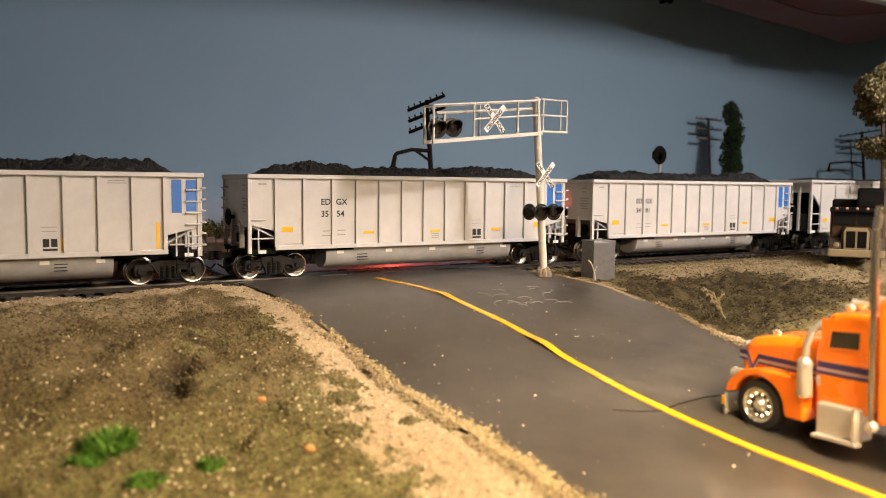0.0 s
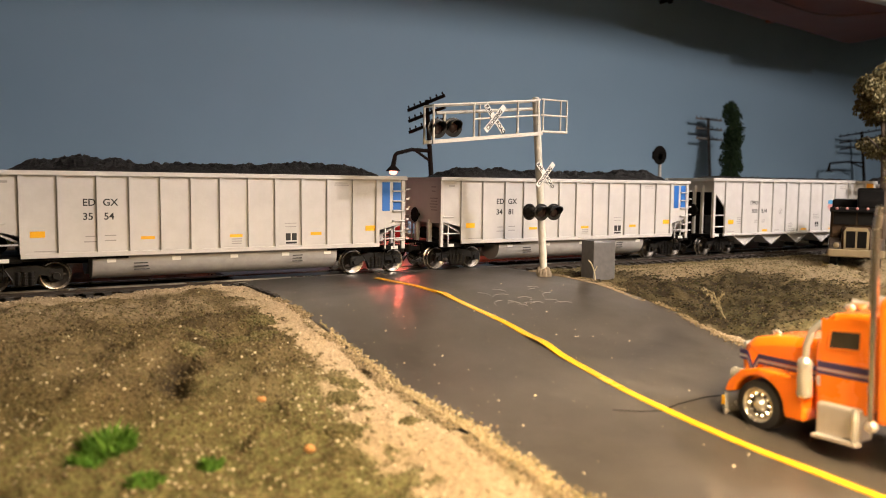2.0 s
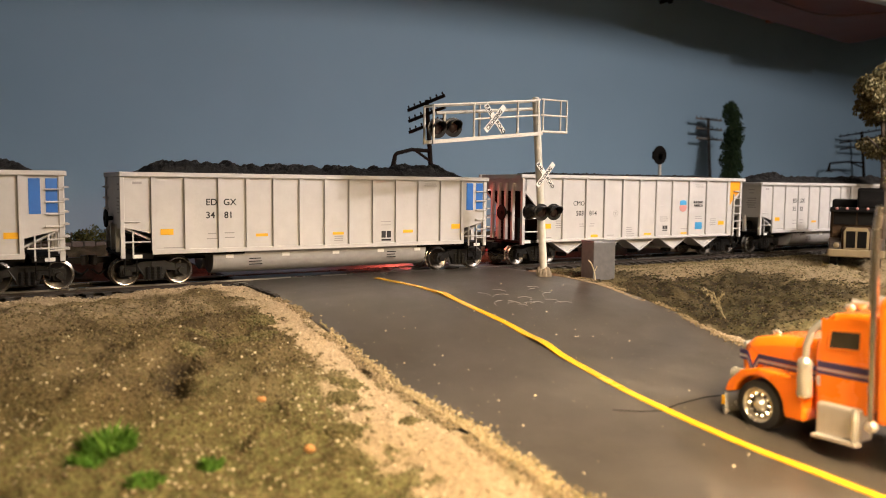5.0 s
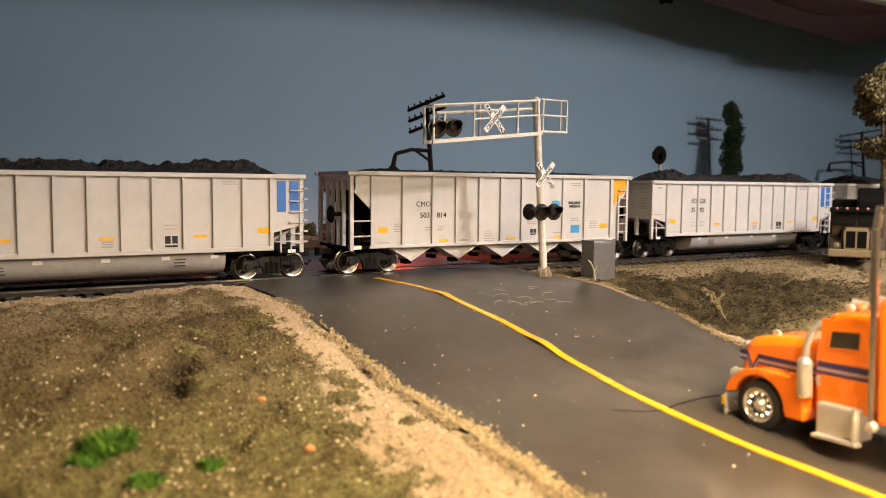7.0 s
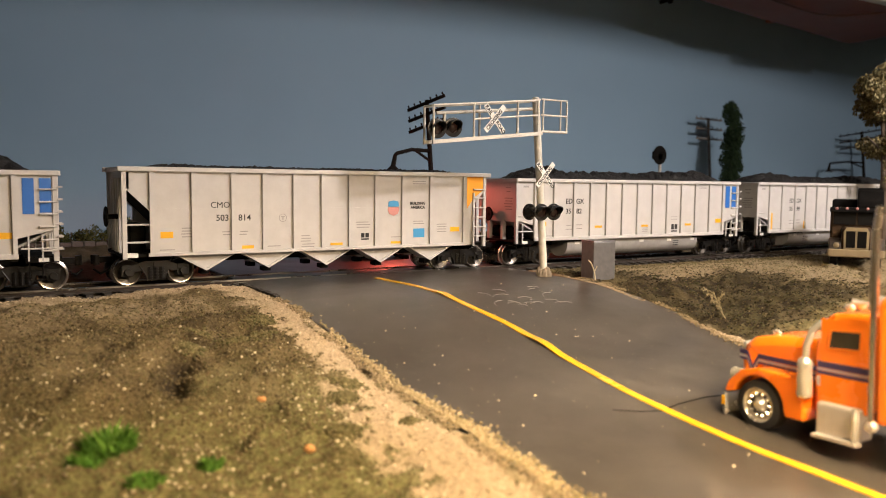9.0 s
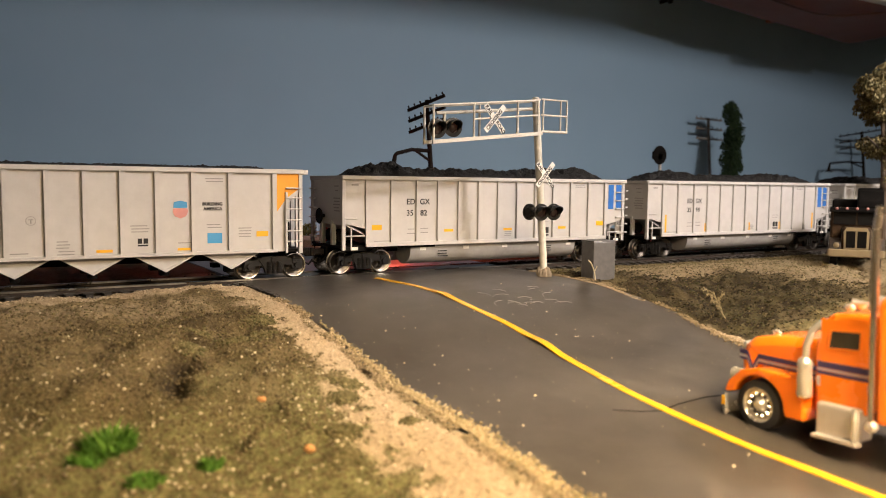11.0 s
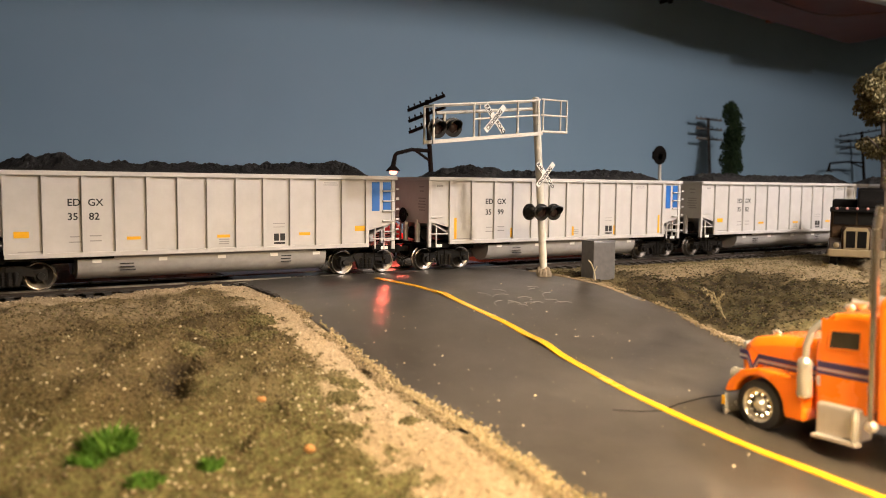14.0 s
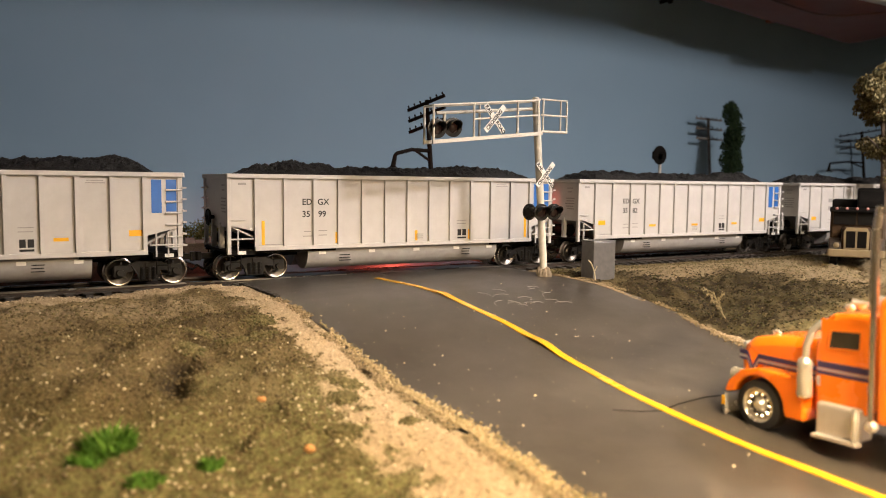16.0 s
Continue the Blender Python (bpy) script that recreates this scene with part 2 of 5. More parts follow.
def cover_at(x, y):
    """How much sand, green turf and bare earth lies at a place, with some light and shade painted in."""
    w = 1.5 * nz(x, y, 6, 5) + 2.5 * nz(x, y, 17, 9)
    sand = green = earth = 0.0
    if x < 165:
        d = 96 - x + w
        wide = 15 + 11 * step((-y - 130) / 60)
        sand = 1 - step((d - wide + 4 + 5 * nz(x, y, 9, 31)) / 6)
        sand *= 1 - 0.75 * step((nz(x, y, 8, 33) + 0.7 * nz(x, y, 2.6, 34) + 0.35 * nz(x, y, 1.1, 36) - 0.25) / 0.2) * step((d - 5) / 4)
        sand *= 1 - 0.55 * (1 - step((d - 1.5) / 3.5)) * step((-y - 70) / 30) * step(nz(x, y, 8, 35) * 2 + 0.7)
        sand = max(sand, (1 - step((abs(y + 33 + w) - 6) / 7)) * (1 if y < 0 else 0) * (0.55 + 0.45 * step((x - 40) / 40)))
        # faint sand tint paints the lit ridge along the slope's upper edge
        sand = max(sand, 0.3 * step((78 - x) / 12) * step((-46 - y) / 8) * (1 - step((-68 - y) / 14 + 0.5 * nz(x, y, 15, 82))))
        green = step((-y - 120) / 45 + 0.6 * nz(x, y, 20, 4)) * 0.9
        # bare earth darkens the hollows; the last term paints the verge notch's shadow
        earth = 0.5 * bump2(x, y, 68, -98, 20, 20) * step(0.55 + 1.2 * nz(x, y, 9, 8)) + 1.0 * bump2(x, y, 47, -123, 4.0, 6.5) + 0.9 * bump2(x, y, 43, -135, 3.6, 7) + 0.9 * bump2(x, y, 95.4, -137, 1.6, 8)
        # earth tint over the mid-slope stands in for its shade
        earth += 0.42 * step((-y - 62) / 22) * (1 - step((-y - 128) / 30)) * step(0.65 + 1.3 * nz(x, y, 14, 81)) * (1 - sand)
    else:
        d = x - 234 + w
        sand = (1 - step((d - 2) / 5)) * 0.75
        # dark soil plus painted shade where the bank turns from the light
        earth = (step((x - 230) / 12) * (1 - step((x - 300) / 75)) * step((y + 165) / 20) * (1 - step((y + 88 + 22 * nz(x, y, 16, 71)) / 26))) * (0.7 + 0.3 * step(0.5 + 1.5 * nz(x, y, 7, 72))) + 0.9 * bump2(x, y, 258, -58, 34, 17)
        # sand tint also paints the lit crest and lit right slope of the bank
        sand = max(sand, 0.34 * step((y + 92 - 0.12 * (x - 260)) / 14 + 0.5 * nz(x, y, 12, 75)) * step((x - 262) / 22) * (1 - step((y + 44) / 10)), 0.3 * step((x - 318 + 10 * nz(x, y, 14, 76)) / 26) * (1 - step((y + 44) / 10)))
        earth *= 1 - sand
        green = 0.85 * bump2(x, y, 272, -135, 38, 26) * step(0.7 + 1.5 * nz(x, y, 9, 74)) + 0.3 * step(0.3 + nz(x, y, 15, 4))
    if abs(y) < 27:
        earth = max(earth, 0.6)
        green = 0
    if y > 26:
        sand, green, earth = 0.1, 0.25, 0.55
    return min(1, sand), min(1, green), min(1, earth)


def make_ground():
    xs = np.concatenate([np.arange(-990, -30, 15.0), np.arange(-30, 130, 1.0), np.arange(130, 225, 4.0), np.arange(225, 420, 1.6), np.arange(420, 700, 5.0), np.arange(700, 1951, 50.0)])
    ys = np.concatenate([np.arange(-420, -262, 8.0), np.arange(-262, -28, 1.0), np.arange(-28, 30, 3.0), np.arange(30, 266, 5.0)])
    verts, faces, cols = [], [], []
    for y in ys:
        for x in xs:
            verts.append((x * MM, y * MM, ground_z(x, y) * MM))
            cols.append(cover_at(x, y))
    nx = len(xs)
    for j in range(len(ys) - 1):
        faces += [(j * nx + i, j * nx + i + 1, (j + 1) * nx + i + 1, (j + 1) * nx + i) for i in range(nx - 1)]
    me = bpy.data.meshes.new("ground")
    me.from_pydata(verts, [], faces)
    ca = me.color_attributes.new("cover", "FLOAT_COLOR", "POINT")
    ca.data.foreach_set("color", np.array([(*c, 1.0) for c in cols], dtype=np.float32).ravel())
    me.shade_smooth()
    me.materials.append(ground_material())
    return tagged(new("ground", me), "rolling model landscape of brown turf, sand and bare earth", "ground", kind="structure")


ground = make_ground()


CRACK_X = [139.2, 144.5, 150.4, 158.7, 169.8, 178]
CRACK_Y = [-190.5, -194.1, -196.2, -194.3, -193.2, -194]


def make_road():
    road = thing("road", "dark grey model road rising over a hump to the railway crossing", "road", kind="structure")
    xs = list(np.linspace(96, 235, 30))
    ys = list(np.arange(-420, -11.2, 3.0)) + [-11.2]
    ms = Mesh()

    def edge(x, y):
        k = (x - 96) / 139
        left = 97.4 - 3.5 * step((y + 80) / 50) + 1.2 * nz(0, y, 9, 1) + 0.7 * nz(0, y, 3, 6)
        right = 236 + 1.2 * nz(5, y, 9, 1) - 8 * step((-y - 120) / 60) + 3 * step((-y - 50) / 30)
        return left + k * (right - left)

    def top(x, y):
        k = (x - 96) / 139
        fall = 1.4 * max(0.0, abs(k - 0.5) * 2 - 0.55) ** 2 * 4
        return road_z(y) + 0.15 * nz(x, y, 25) - fall
    grid = [[(edge(x, y), y, top(x, y)) for x in xs] for y in ys]
    nx, ny = len(xs), len(ys)
    vs = [p for row in grid for p in row] + [(x, y, z - 2.4) for row in grid for x, y, z in row]
    o = nx * ny
    fs = [(j * nx + i, j * nx + i + 1, (j + 1) * nx + i + 1, (j + 1) * nx + i) for j in range(ny - 1) for i in range(nx - 1)]
    fs += [(j * nx, (j + 1) * nx, o + (j + 1) * nx, o + j * nx) for j in range(ny - 1)]
    fs += [((j + 1) * nx - 1, o + (j + 1) * nx - 1, o + (j + 2) * nx - 1, (j + 2) * nx - 1) for j in range(ny - 1)]
    fs += [((ny - 1) * nx + i, (ny - 1) * nx + i + 1, o + (ny - 1) * nx + i + 1, o + (ny - 1) * nx + i) for i in range(nx - 1)]
    ms.add(vs, fs)
    part("carriageway", ms, ASPHALT, road, smooth=True)
    # panel between the rails, and the road beyond
    part("crossing_panel", Mesh().box(97, 234, -6.9, 6.9, -2, -0.5), ASPHALT, road, bevel=0.2)
    far = Mesh()
    far.box(97, 234, 11.2, 120, -3, -0.2)
    part("far_carriageway", far, ASPHALT, road, bevel=0.2)
    # centre line: a tape, slightly wavy, with a lifted kink
    ln = Mesh()
    pts = []
    way_y = np.arange(-370, 12, 1.0)
    way_x = np.convolve(np.pad(np.interp(way_y, [-330, -245, -213, -180, -160, -132, -113, -93, -57, -30], [156, 154.4, 151.4, 153.2, 157.8, 160.2, 158.7, 157, 155.6, 151]), 12, mode="edge"), np.ones(25) / 25, "valid")
    for y in np.arange(-330, -28, 2.0):
        c = float(np.interp(y, way_y, way_x))
        w = 1.45 + 0.12 * nz(y, 0, 8)
        k = (c - 96) / 139
        z = road_z(y) + 0.15 * nz(96 + k * 139, y, 25) + 0.12 + 0.9 * math.exp(-((y + 136) / 7) ** 2) + 0.5 * math.exp(-((y + 78) / 5) ** 2)
        pts.append((c, y, z, w))
    vs, fs = [], []
    for c, y, z, w in pts:
        vs += [(c - w, y, z - 0.3), (c - w, y, z + 0.1), (c + w, y, z + 0.1), (c + w, y, z - 0.3)]
    for i in range(len(pts) - 1):
        a = i * 4
        fs += [(a + j, a + j + 1, a + j + 5, a + j + 4) for j in range(3)]
    ln.add(vs, fs)
    part("centre_line", ln, LINE, road, "glossy yellow tape line with worn edges")
    strip = Mesh()
    for i in range(18):
        y0, y1 = -62 + i * 2.1, -59.9 + i * 2.1
        x0 = 92.6 + 0.06 * (-24 - y0)
        strip.box(x0, x0 + 1.7, y0, y1, road_z(y0) - 2, road_z(y0) + 0.55 + 0.15 * math.sin(i * 1.7))
    part("edge_strip", strip, TIE, road, "dark wooden strip at the road's edge")
    # scrawled pale scratches near the signal, and a dark crack
    rnd = random.Random(4)
    sc = Mesh()
    for _ in range(16):
        x, y = rnd.uniform(172, 205), rnd.uniform(-104, -74)
        a, ln_ = rnd.uniform(0, 3.1), rnd.uniform(3, 9)
        prev = None
        for i in range(5):
            p = (x + math.cos(a + 0.25 * i) * ln_ * i / 4, y + math.sin(a + 0.25 * i) * ln_ * i / 4)
            if prev:
                q = [(*prev, top(*prev) + 0.06), (*p, top(*p) + 0.06)]
                sc.cyl(q[0], q[1], 0.10, n=4)
            prev = p
    part("scratch", sc, FAINT, road, "pale scuffs in the asphalt")
    cr = Mesh()
    prev = None
    for i in range(25):
        x = CRACK_X[0] + (CRACK_X[-1] - CRACK_X[0]) * i / 24
        y = float(np.interp(x, CRACK_X, CRACK_Y)) + 0.25 * nz(x, 0, 2.5, 3)
        p = (x, y, top(x, y) + 0.02)
        if prev:
            cr.cyl(prev, p, 0.16, n=4)
        prev = p
    part("crack", cr, BLACK, road, "thin dark crack")
    return road


road = make_road()


# ---------- the track ----------
def make_track():
    tr = thing("railway_track", "straight model railway track on dark ties and ballast", "railway track", kind="structure")
    for sgn in (-1, 1):
        y = sgn * 8.6
        web = Mesh().prism([(y - 1.5, -2.2), (y + 1.5, -2.2), (y + 1.3, -1.9), (y + 0.35, -1.6), (y + 0.35, -0.75), (y - 0.35, -0.75), (y - 0.35, -1.6), (y - 1.3, -1.9)], "x", -990, 1940)
        rail = part("rail", web, RAILWEB, tr)
        head = Mesh().prism([(y - 0.55, -0.74), (y + 0.55, -0.74), (y + 0.55, -0.12), (y + 0.35, 0), (y - 0.35, 0), (y - 0.55, -0.12)], "x", -990, 1940)
        part("rail_head", head, RAILTOP, rail, "polished rail top")
    tie = Mesh().box(-1.3, 1.3, -15.2, 15.2, -4.6, -2.2).box(-1.9, 1.9, -11, -6.4, -2.25, -1.75).box(-1.9, 1.9, 6.4, 11, -2.25, -1.75).data("tie", TIE)
    i = 0
    x = -120.0
    while x < 700:
        if not 100 < x < 231:
            ob = new("tie", tie)
            ob.parent = tr
            ob.location = (x * MM, (0.35 * math.sin(i * 2.3)) * MM, 0.05 * math.sin(i * 1.7) * MM)
        x += 6.6
        i += 1
    rest = Mesh()
    for x in list(np.arange(-986, -122, 6.6)) + list(np.arange(703, 1936, 6.6)):
        rest.box(x - 1.3, x + 1.3, -15.2, 15.2, -4.6, -2.2)
    tagged(part("far_ties", rest, TIE, tr), kind="stuff")
    return tr


track = make_track()


# ---------- scattered stones and turf ----------
def grains(name, label, category, material, count, place, size, seed, level=ground_z):
    """Many small irregular lumps lying on the ground, as one object."""
    rnd = random.Random(seed)
    vs, fs = [], []
    base = [(1, 0, 0), (-1, 0, 0), (0, 1, 0), (0, -1, 0), (0, 0, 1), (0, 0, -1)]
    tri = [(0, 2, 4), (2, 1, 4), (1, 3, 4), (3, 0, 4), (2, 0, 5), (1, 2, 5), (3, 1, 5), (0, 3, 5)]
    made = 0
    while made < count:
        p = place(rnd)
        if p is None:
            continue
        x, y = p
        z = level(x, y)
        s = size(rnd)
        q = Euler((rnd.uniform(0, 6), rnd.uniform(0, 6), rnd.uniform(0, 6))).to_matrix()
        k = len(vs)
        for b in base:
            w = q @ Vector([c * s * rnd.uniform(0.6, 1.25) for c in b])
            vs.append(((x + w.x) * MM, (y + w.y) * MM, (z + w.z * 0.8 + s * 0.15) * MM))
        fs += [tuple(i + k for i in t) for t in tri]
        made += 1
    me = bpy.data.meshes.new(name)
    me.from_pydata(vs, [], fs)
    me.materials.append(material)
    return tagged(new(name, me), label, category, kind="stuff")


def island(name, cols, rough=0.95):
    """Colours picked piece by piece."""
    m = bpy.data.materials.new(name)
    m.use_nodes = True
    n, l = m.node_tree.nodes, m.node_tree.links
    g, r = n.new("ShaderNodeNewGeometry"), n.new("ShaderNodeValToRGB")
    r.color_ramp.interpolation = "LINEAR"
    while len(r.color_ramp.elements) < len(cols):
        r.color_ramp.elements.new(0.5)
    for i, c in enumerate(cols):
        r.color_ramp.elements[i].position = i / (len(cols) - 1)
        r.color_ramp.elements[i].color = (*c, 1)
    l.new(g.outputs["Random Per Island"], r.inputs[0])
    l.new(r.outputs[0], n["Principled BSDF"].inputs["Base Color"])
    n["Principled BSDF"].inputs["Roughness"].default_value = rough
    n["Principled BSDF"].inputs["Specular IOR Level"].default_value = 0.2
    return m


TURFBITS = island("turf_bits", [(0.055, 0.042, 0.02), (0.11, 0.083, 0.04), (0.16, 0.12, 0.06), (0.085, 0.08, 0.03), (0.22, 0.175, 0.095)])
SANDBITS = island("sand_bits", [(0.26, 0.2, 0.13), (0.42, 0.33, 0.22), (0.34, 0.265, 0.175), (0.5, 0.405, 0.285), (0.38, 0.3, 0.2)])
BALLAST = island("ballast_bits", [(0.07, 0.058, 0.049), (0.14, 0.12, 0.10), (0.2, 0.17, 0.14), (0.045, 0.038, 0.033)])
EARTHBITS = island("earth_bits", [(0.014, 0.010, 0.006), (0.034, 0.025, 0.013), (0.06, 0.045, 0.022), (0.03, 0.031, 0.012), (0.1, 0.076, 0.038), (0.022, 0.017, 0.009)])
SOILBITS = island("soil_bits", [(0.035, 0.025, 0.012), (0.06, 0.044, 0.02), (0.09, 0.067, 0.032), (0.13, 0.1, 0.05), (0.05, 0.045, 0.018)])
CLUMPBITS = island("clump_bits", [(0.05, 0.042, 0.017), (0.1, 0.085, 0.036), (0.15, 0.125, 0.058), (0.075, 0.075, 0.028), (0.2, 0.16, 0.085)])
CLODBITS = island("clod_bits", [(0.016, 0.012, 0.006), (0.036, 0.028, 0.013), (0.055, 0.052, 0.02), (0.025, 0.019, 0.01), (0.11, 0.088, 0.045)])
PALEBITS = island("pale_bits", [(0.5, 0.42, 0.28), (0.62, 0.55, 0.4), (0.4, 0.33, 0.2)])
GREENBITS = island("green_bits", [(0.03, 0.085, 0.01), (0.06, 0.16, 0.016), (0.13, 0.26, 0.035), (0.09, 0.2, 0.03)], 0.8)


def left_side(rnd):
    return rnd.uniform(-20, 94), rnd.triangular(-250, -30, -160)


def pick(test):
    def f(rnd):
        p = left_side(rnd) if rnd.random() < 0.62 else (rnd.uniform(238, 470), rnd.uniform(-170, -28))
        return p if test(cover_at(*p), rnd) else None
    return f


grains("turf", "brown and olive ground foam on the slopes", "turf", TURFBITS, 38000, pick(lambda c, r: c[0] < 0.3 + 0.4 * r.random() and c[2] < 0.5), lambda r: r.uniform(0.2, 0.55), 11)
grains("sand", "pale sand along the road's edge", "sand", SANDBITS, 26000, lambda r: (lambda p: p if cover_at(*p)[0] > 0.35 + 0.3 * r.random() else None)((r.uniform(58, 98), r.uniform(-245, -24)) if r.random() < 0.75 else ((r.uniform(-10, 98), r.uniform(-44, -22)) if r.random() < 0.6 else (r.uniform(231, 242), r.uniform(-180, -50)))), lambda r: r.uniform(0.11, 0.3) if r.random() < 0.95 else r.uniform(0.3, 0.75), 12)
# dark grains: real soil that also deepens the bank's painted shade
grains("dark_soil_shade", "dark loose soil and painted shade on the bank beyond the road", "soil", EARTHBITS, 4600, lambda r: (lambda p: p if cover_at(*p)[2] > 0.3 * r.random() + 0.2 else None)((r.uniform(238, 470), r.uniform(-170, -28))), lambda r: r.uniform(0.25, 0.7), 13)
# brown grains follow the earth cover, its painted shade included
grains("brown_soil_shade", "loose brown soil in the hollows and the painted slope shade", "soil", SOILBITS, 4200, lambda r: (lambda p: p if cover_at(*p)[2] > 0.3 * r.random() + 0.2 else None)(left_side(r)), lambda r: r.uniform(0.2, 0.6), 23)
CLUMPS = ((84, -150, 3.6), (79, -158, 3.0), (74, -104, 5.0), (80, -90, 4.0), (66, -112, 4.5), (60, -98, 4.0), (52, -116, 3.0), (71, -176, 3.2), (66, -190, 2.6), (88, -176, 1.6))


def clump_place(r):
    cx, cy, rad = r.choice(CLUMPS)
    return cx + r.gauss(0, rad * 0.55), cy + r.gauss(0, rad * 0.5)


def clump_level(x, y):
    return ground_z(x, y) + 1.6 * sum(bump2(x, y, cx, cy, rad * 0.8, rad * 0.7) for cx, cy, rad in CLUMPS) * (0.5 + 0.5 * nz(x, y, 1.7, 95))


grains("turf_clumps", "raised clumps of olive and brown ground foam by the sand", "turf", CLUMPBITS, 5200, clump_place, lambda r: r.uniform(0.25, 0.75), 24, clump_level)
grains("soil_clods", "dark crumbling clods of earth in the painted shade on the bank by the road", "soil", CLODBITS, 2600, lambda r: (lambda p: p if cover_at(*p)[2] > 0.35 + 0.4 * r.random() else None)((r.uniform(238, 345), r.uniform(-165, -45))), lambda r: r.uniform(0.25, 0.65) if r.random() < 0.93 else r.uniform(0.7, 1.3), 18)
grains("pale_crumbs", "scattered pale crumbs in the turf", "crumbs", PALEBITS, 850, lambda r: (lambda p: p if cover_at(*p)[0] < 0.5 and r.random() < (0.25 + 0.75 * step(nz(*p, 16, 51) + 0.5)) * (0.22 + 0.78 * step((-p[1] - 105) / 40)) else None)(left_side(r)), lambda r: r.uniform(0.22, 0.62), 14)
grains("ballast", "grey-brown stone ballast beside the ties", "ballast", BALLAST, 11000, lambda r: (lambda x, y: None if 97 < x < 234 and y < 27 else (x, y))(r.uniform(-40, 640), r.choice((-1, 1, -1)) * r.triangular(1, 27, 18)), lambda r: r.uniform(0.35, 0.8), 15)

FRINGEBITS = island("fringe_bits", [(0.16, 0.125, 0.06), (0.3, 0.23, 0.13), (0.4, 0.31, 0.19), (0.2, 0.17, 0.075), (0.46, 0.37, 0.24)])
VERGEBITS = island("verge_bits", [(0.09, 0.068, 0.036), (0.2, 0.15, 0.085), (0.3, 0.23, 0.14), (0.15, 0.12, 0.06), (0.4, 0.31, 0.2)])


def kerb_level(x, y):
    return max(ground_z(x, y), road_z(y) - 0.5) + 0.15


grains("verge_turf", "brown and olive turf crumbs along the road's edges", "turf", VERGEBITS, 4600, lambda r: (lambda y: ((96.6 + 2.2 * nz(0, y, 9, 1) + r.gauss(-0.9, 1.0) - 1.5 * step((y + 90) / 40) if r.random() < 0.6 else 238 - 9 * step((-y - 110) / 60) + r.gauss(1.0, 1.3)), y) if nz(3, y, 7, 61) > -0.25 else None)(r.uniform(-245, -62)), lambda r: r.uniform(0.2, 0.5), 17, kerb_level)
grains("verge_fringe", "soft tan and olive turf spilling over the road's near edge", "turf", FRINGEBITS, 3000, lambda r: (lambda y: (97.0 + 1.5 * nz(0, y, 12, 91) + abs(r.gauss(0, 1.0 + 1.3 * step((-y - 120) / 60))), y))(r.triangular(-248, -95, -190)), lambda r: r.uniform(0.2, 0.6), 19, kerb_level)
grains("road_grit", "pale specks of grit lying on the asphalt", "grit", PALEBITS, 320, lambda r: (r.uniform(99, 230), r.triangular(-250, -40, -120)), lambda r: r.uniform(0.08, 0.22) if r.random() < 0.93 else r.uniform(0.3, 0.55), 16, lambda x, y: road_z(y) + 0.05)

# ---------- room and backdrop ----------
wall = part("wall_backdrop", Mesh().box(-1500, 2600, 262, 300, -900, 1500), SKYBLUE)
tagged(wall, "smooth wall painted dull sky blue", "wall", kind="structure")
for nm, b in (("wall_left", (-1540, -1500, -2600, 300, -900, 1500)), ("wall_right", (2600, 2640, -2600, 300, -900, 1500)), ("wall_behind", (-1540, 2640, -2640, -2600, -900, 1500))):
    tagged(part(nm, Mesh().box(*b), PLASTER), "plain room wall", "wall", kind="structure")
tagged(part("floor", Mesh().box(-1540, 2640, -2640, 300, -940, -900), CONCRETE), "dark room floor", "floor", kind="structure")
tagged(part("ceiling", Mesh().box(-1540, 2640, -2640, 300, 1500, 1540), PLASTER), "plain room ceiling", "ceiling", kind="structure")
tagged(part("layout_fascia", Mesh().box(-990, 1950, -428, -421, -200, -24), WOOD), "wooden front board of the layout table", "fascia", kind="structure")
# ---------- the coal train ----------
RIBS = [-72.0, -59.5, -46.3, -34.9, -23.5, -12.0, -0.6, 11.0, 22.4, 34.0, 45.7, 57.7, 69.3]
RIBS_H = [-73.2, -57.4, -41.6, -28.6, -15.3, -2.6, 10.2, 23.0, 36.7, 51.4, 69.8]


def coal_mesh(seed, half, base, low, heap=1.0):
    """Heaped coal: ridges and lumps on a curved base."""
    ms = Mesh()
    nx, ny = 250, 44
    for j in range(ny + 1):
        for i in range(nx + 1):
            u, w = -half + 2 * half * i / nx, -16.5 + 33 * j / ny
            edge = step((half - abs(u)) / 16) * (1 - (abs(w) / 16.5) ** 2.4)
            h = low + heap * (1.5 * math.exp(-((u + 46 + seed * 3) / 22) ** 2) + 1.8 * math.exp(-((u - 42 - seed * 4) / 20) ** 2) + 1.9 * nz(u, w, 19, seed * 5.1))
            z = base + h * edge + edge * (1.5 * heap * nz(u, w, 7, seed + 2) + (0.5 + heap) * nz(u, w, 3.1, seed + 4) + 1.0 * abs(nz(u, w, 1.6, seed + 8)) + 0.5 * nz(u, w, 0.9, seed + 6))
            ms.v.append((u, w, z))
    ms.f += [(j * (nx + 1) + i, j * (nx + 1) + i + 1, (j + 1) * (nx + 1) + i + 1, (j + 1) * (nx + 1) + i) for j in range(ny) for i in range(nx)]
    return ms.data("coal_load", COAL)


COALS = [coal_mesh(s, 80.5, 43.2, 4.4) for s in (0, 1, 2, 3)]
COAL_H = coal_mesh(5, 81, 45.3, 1.7, 0.2)


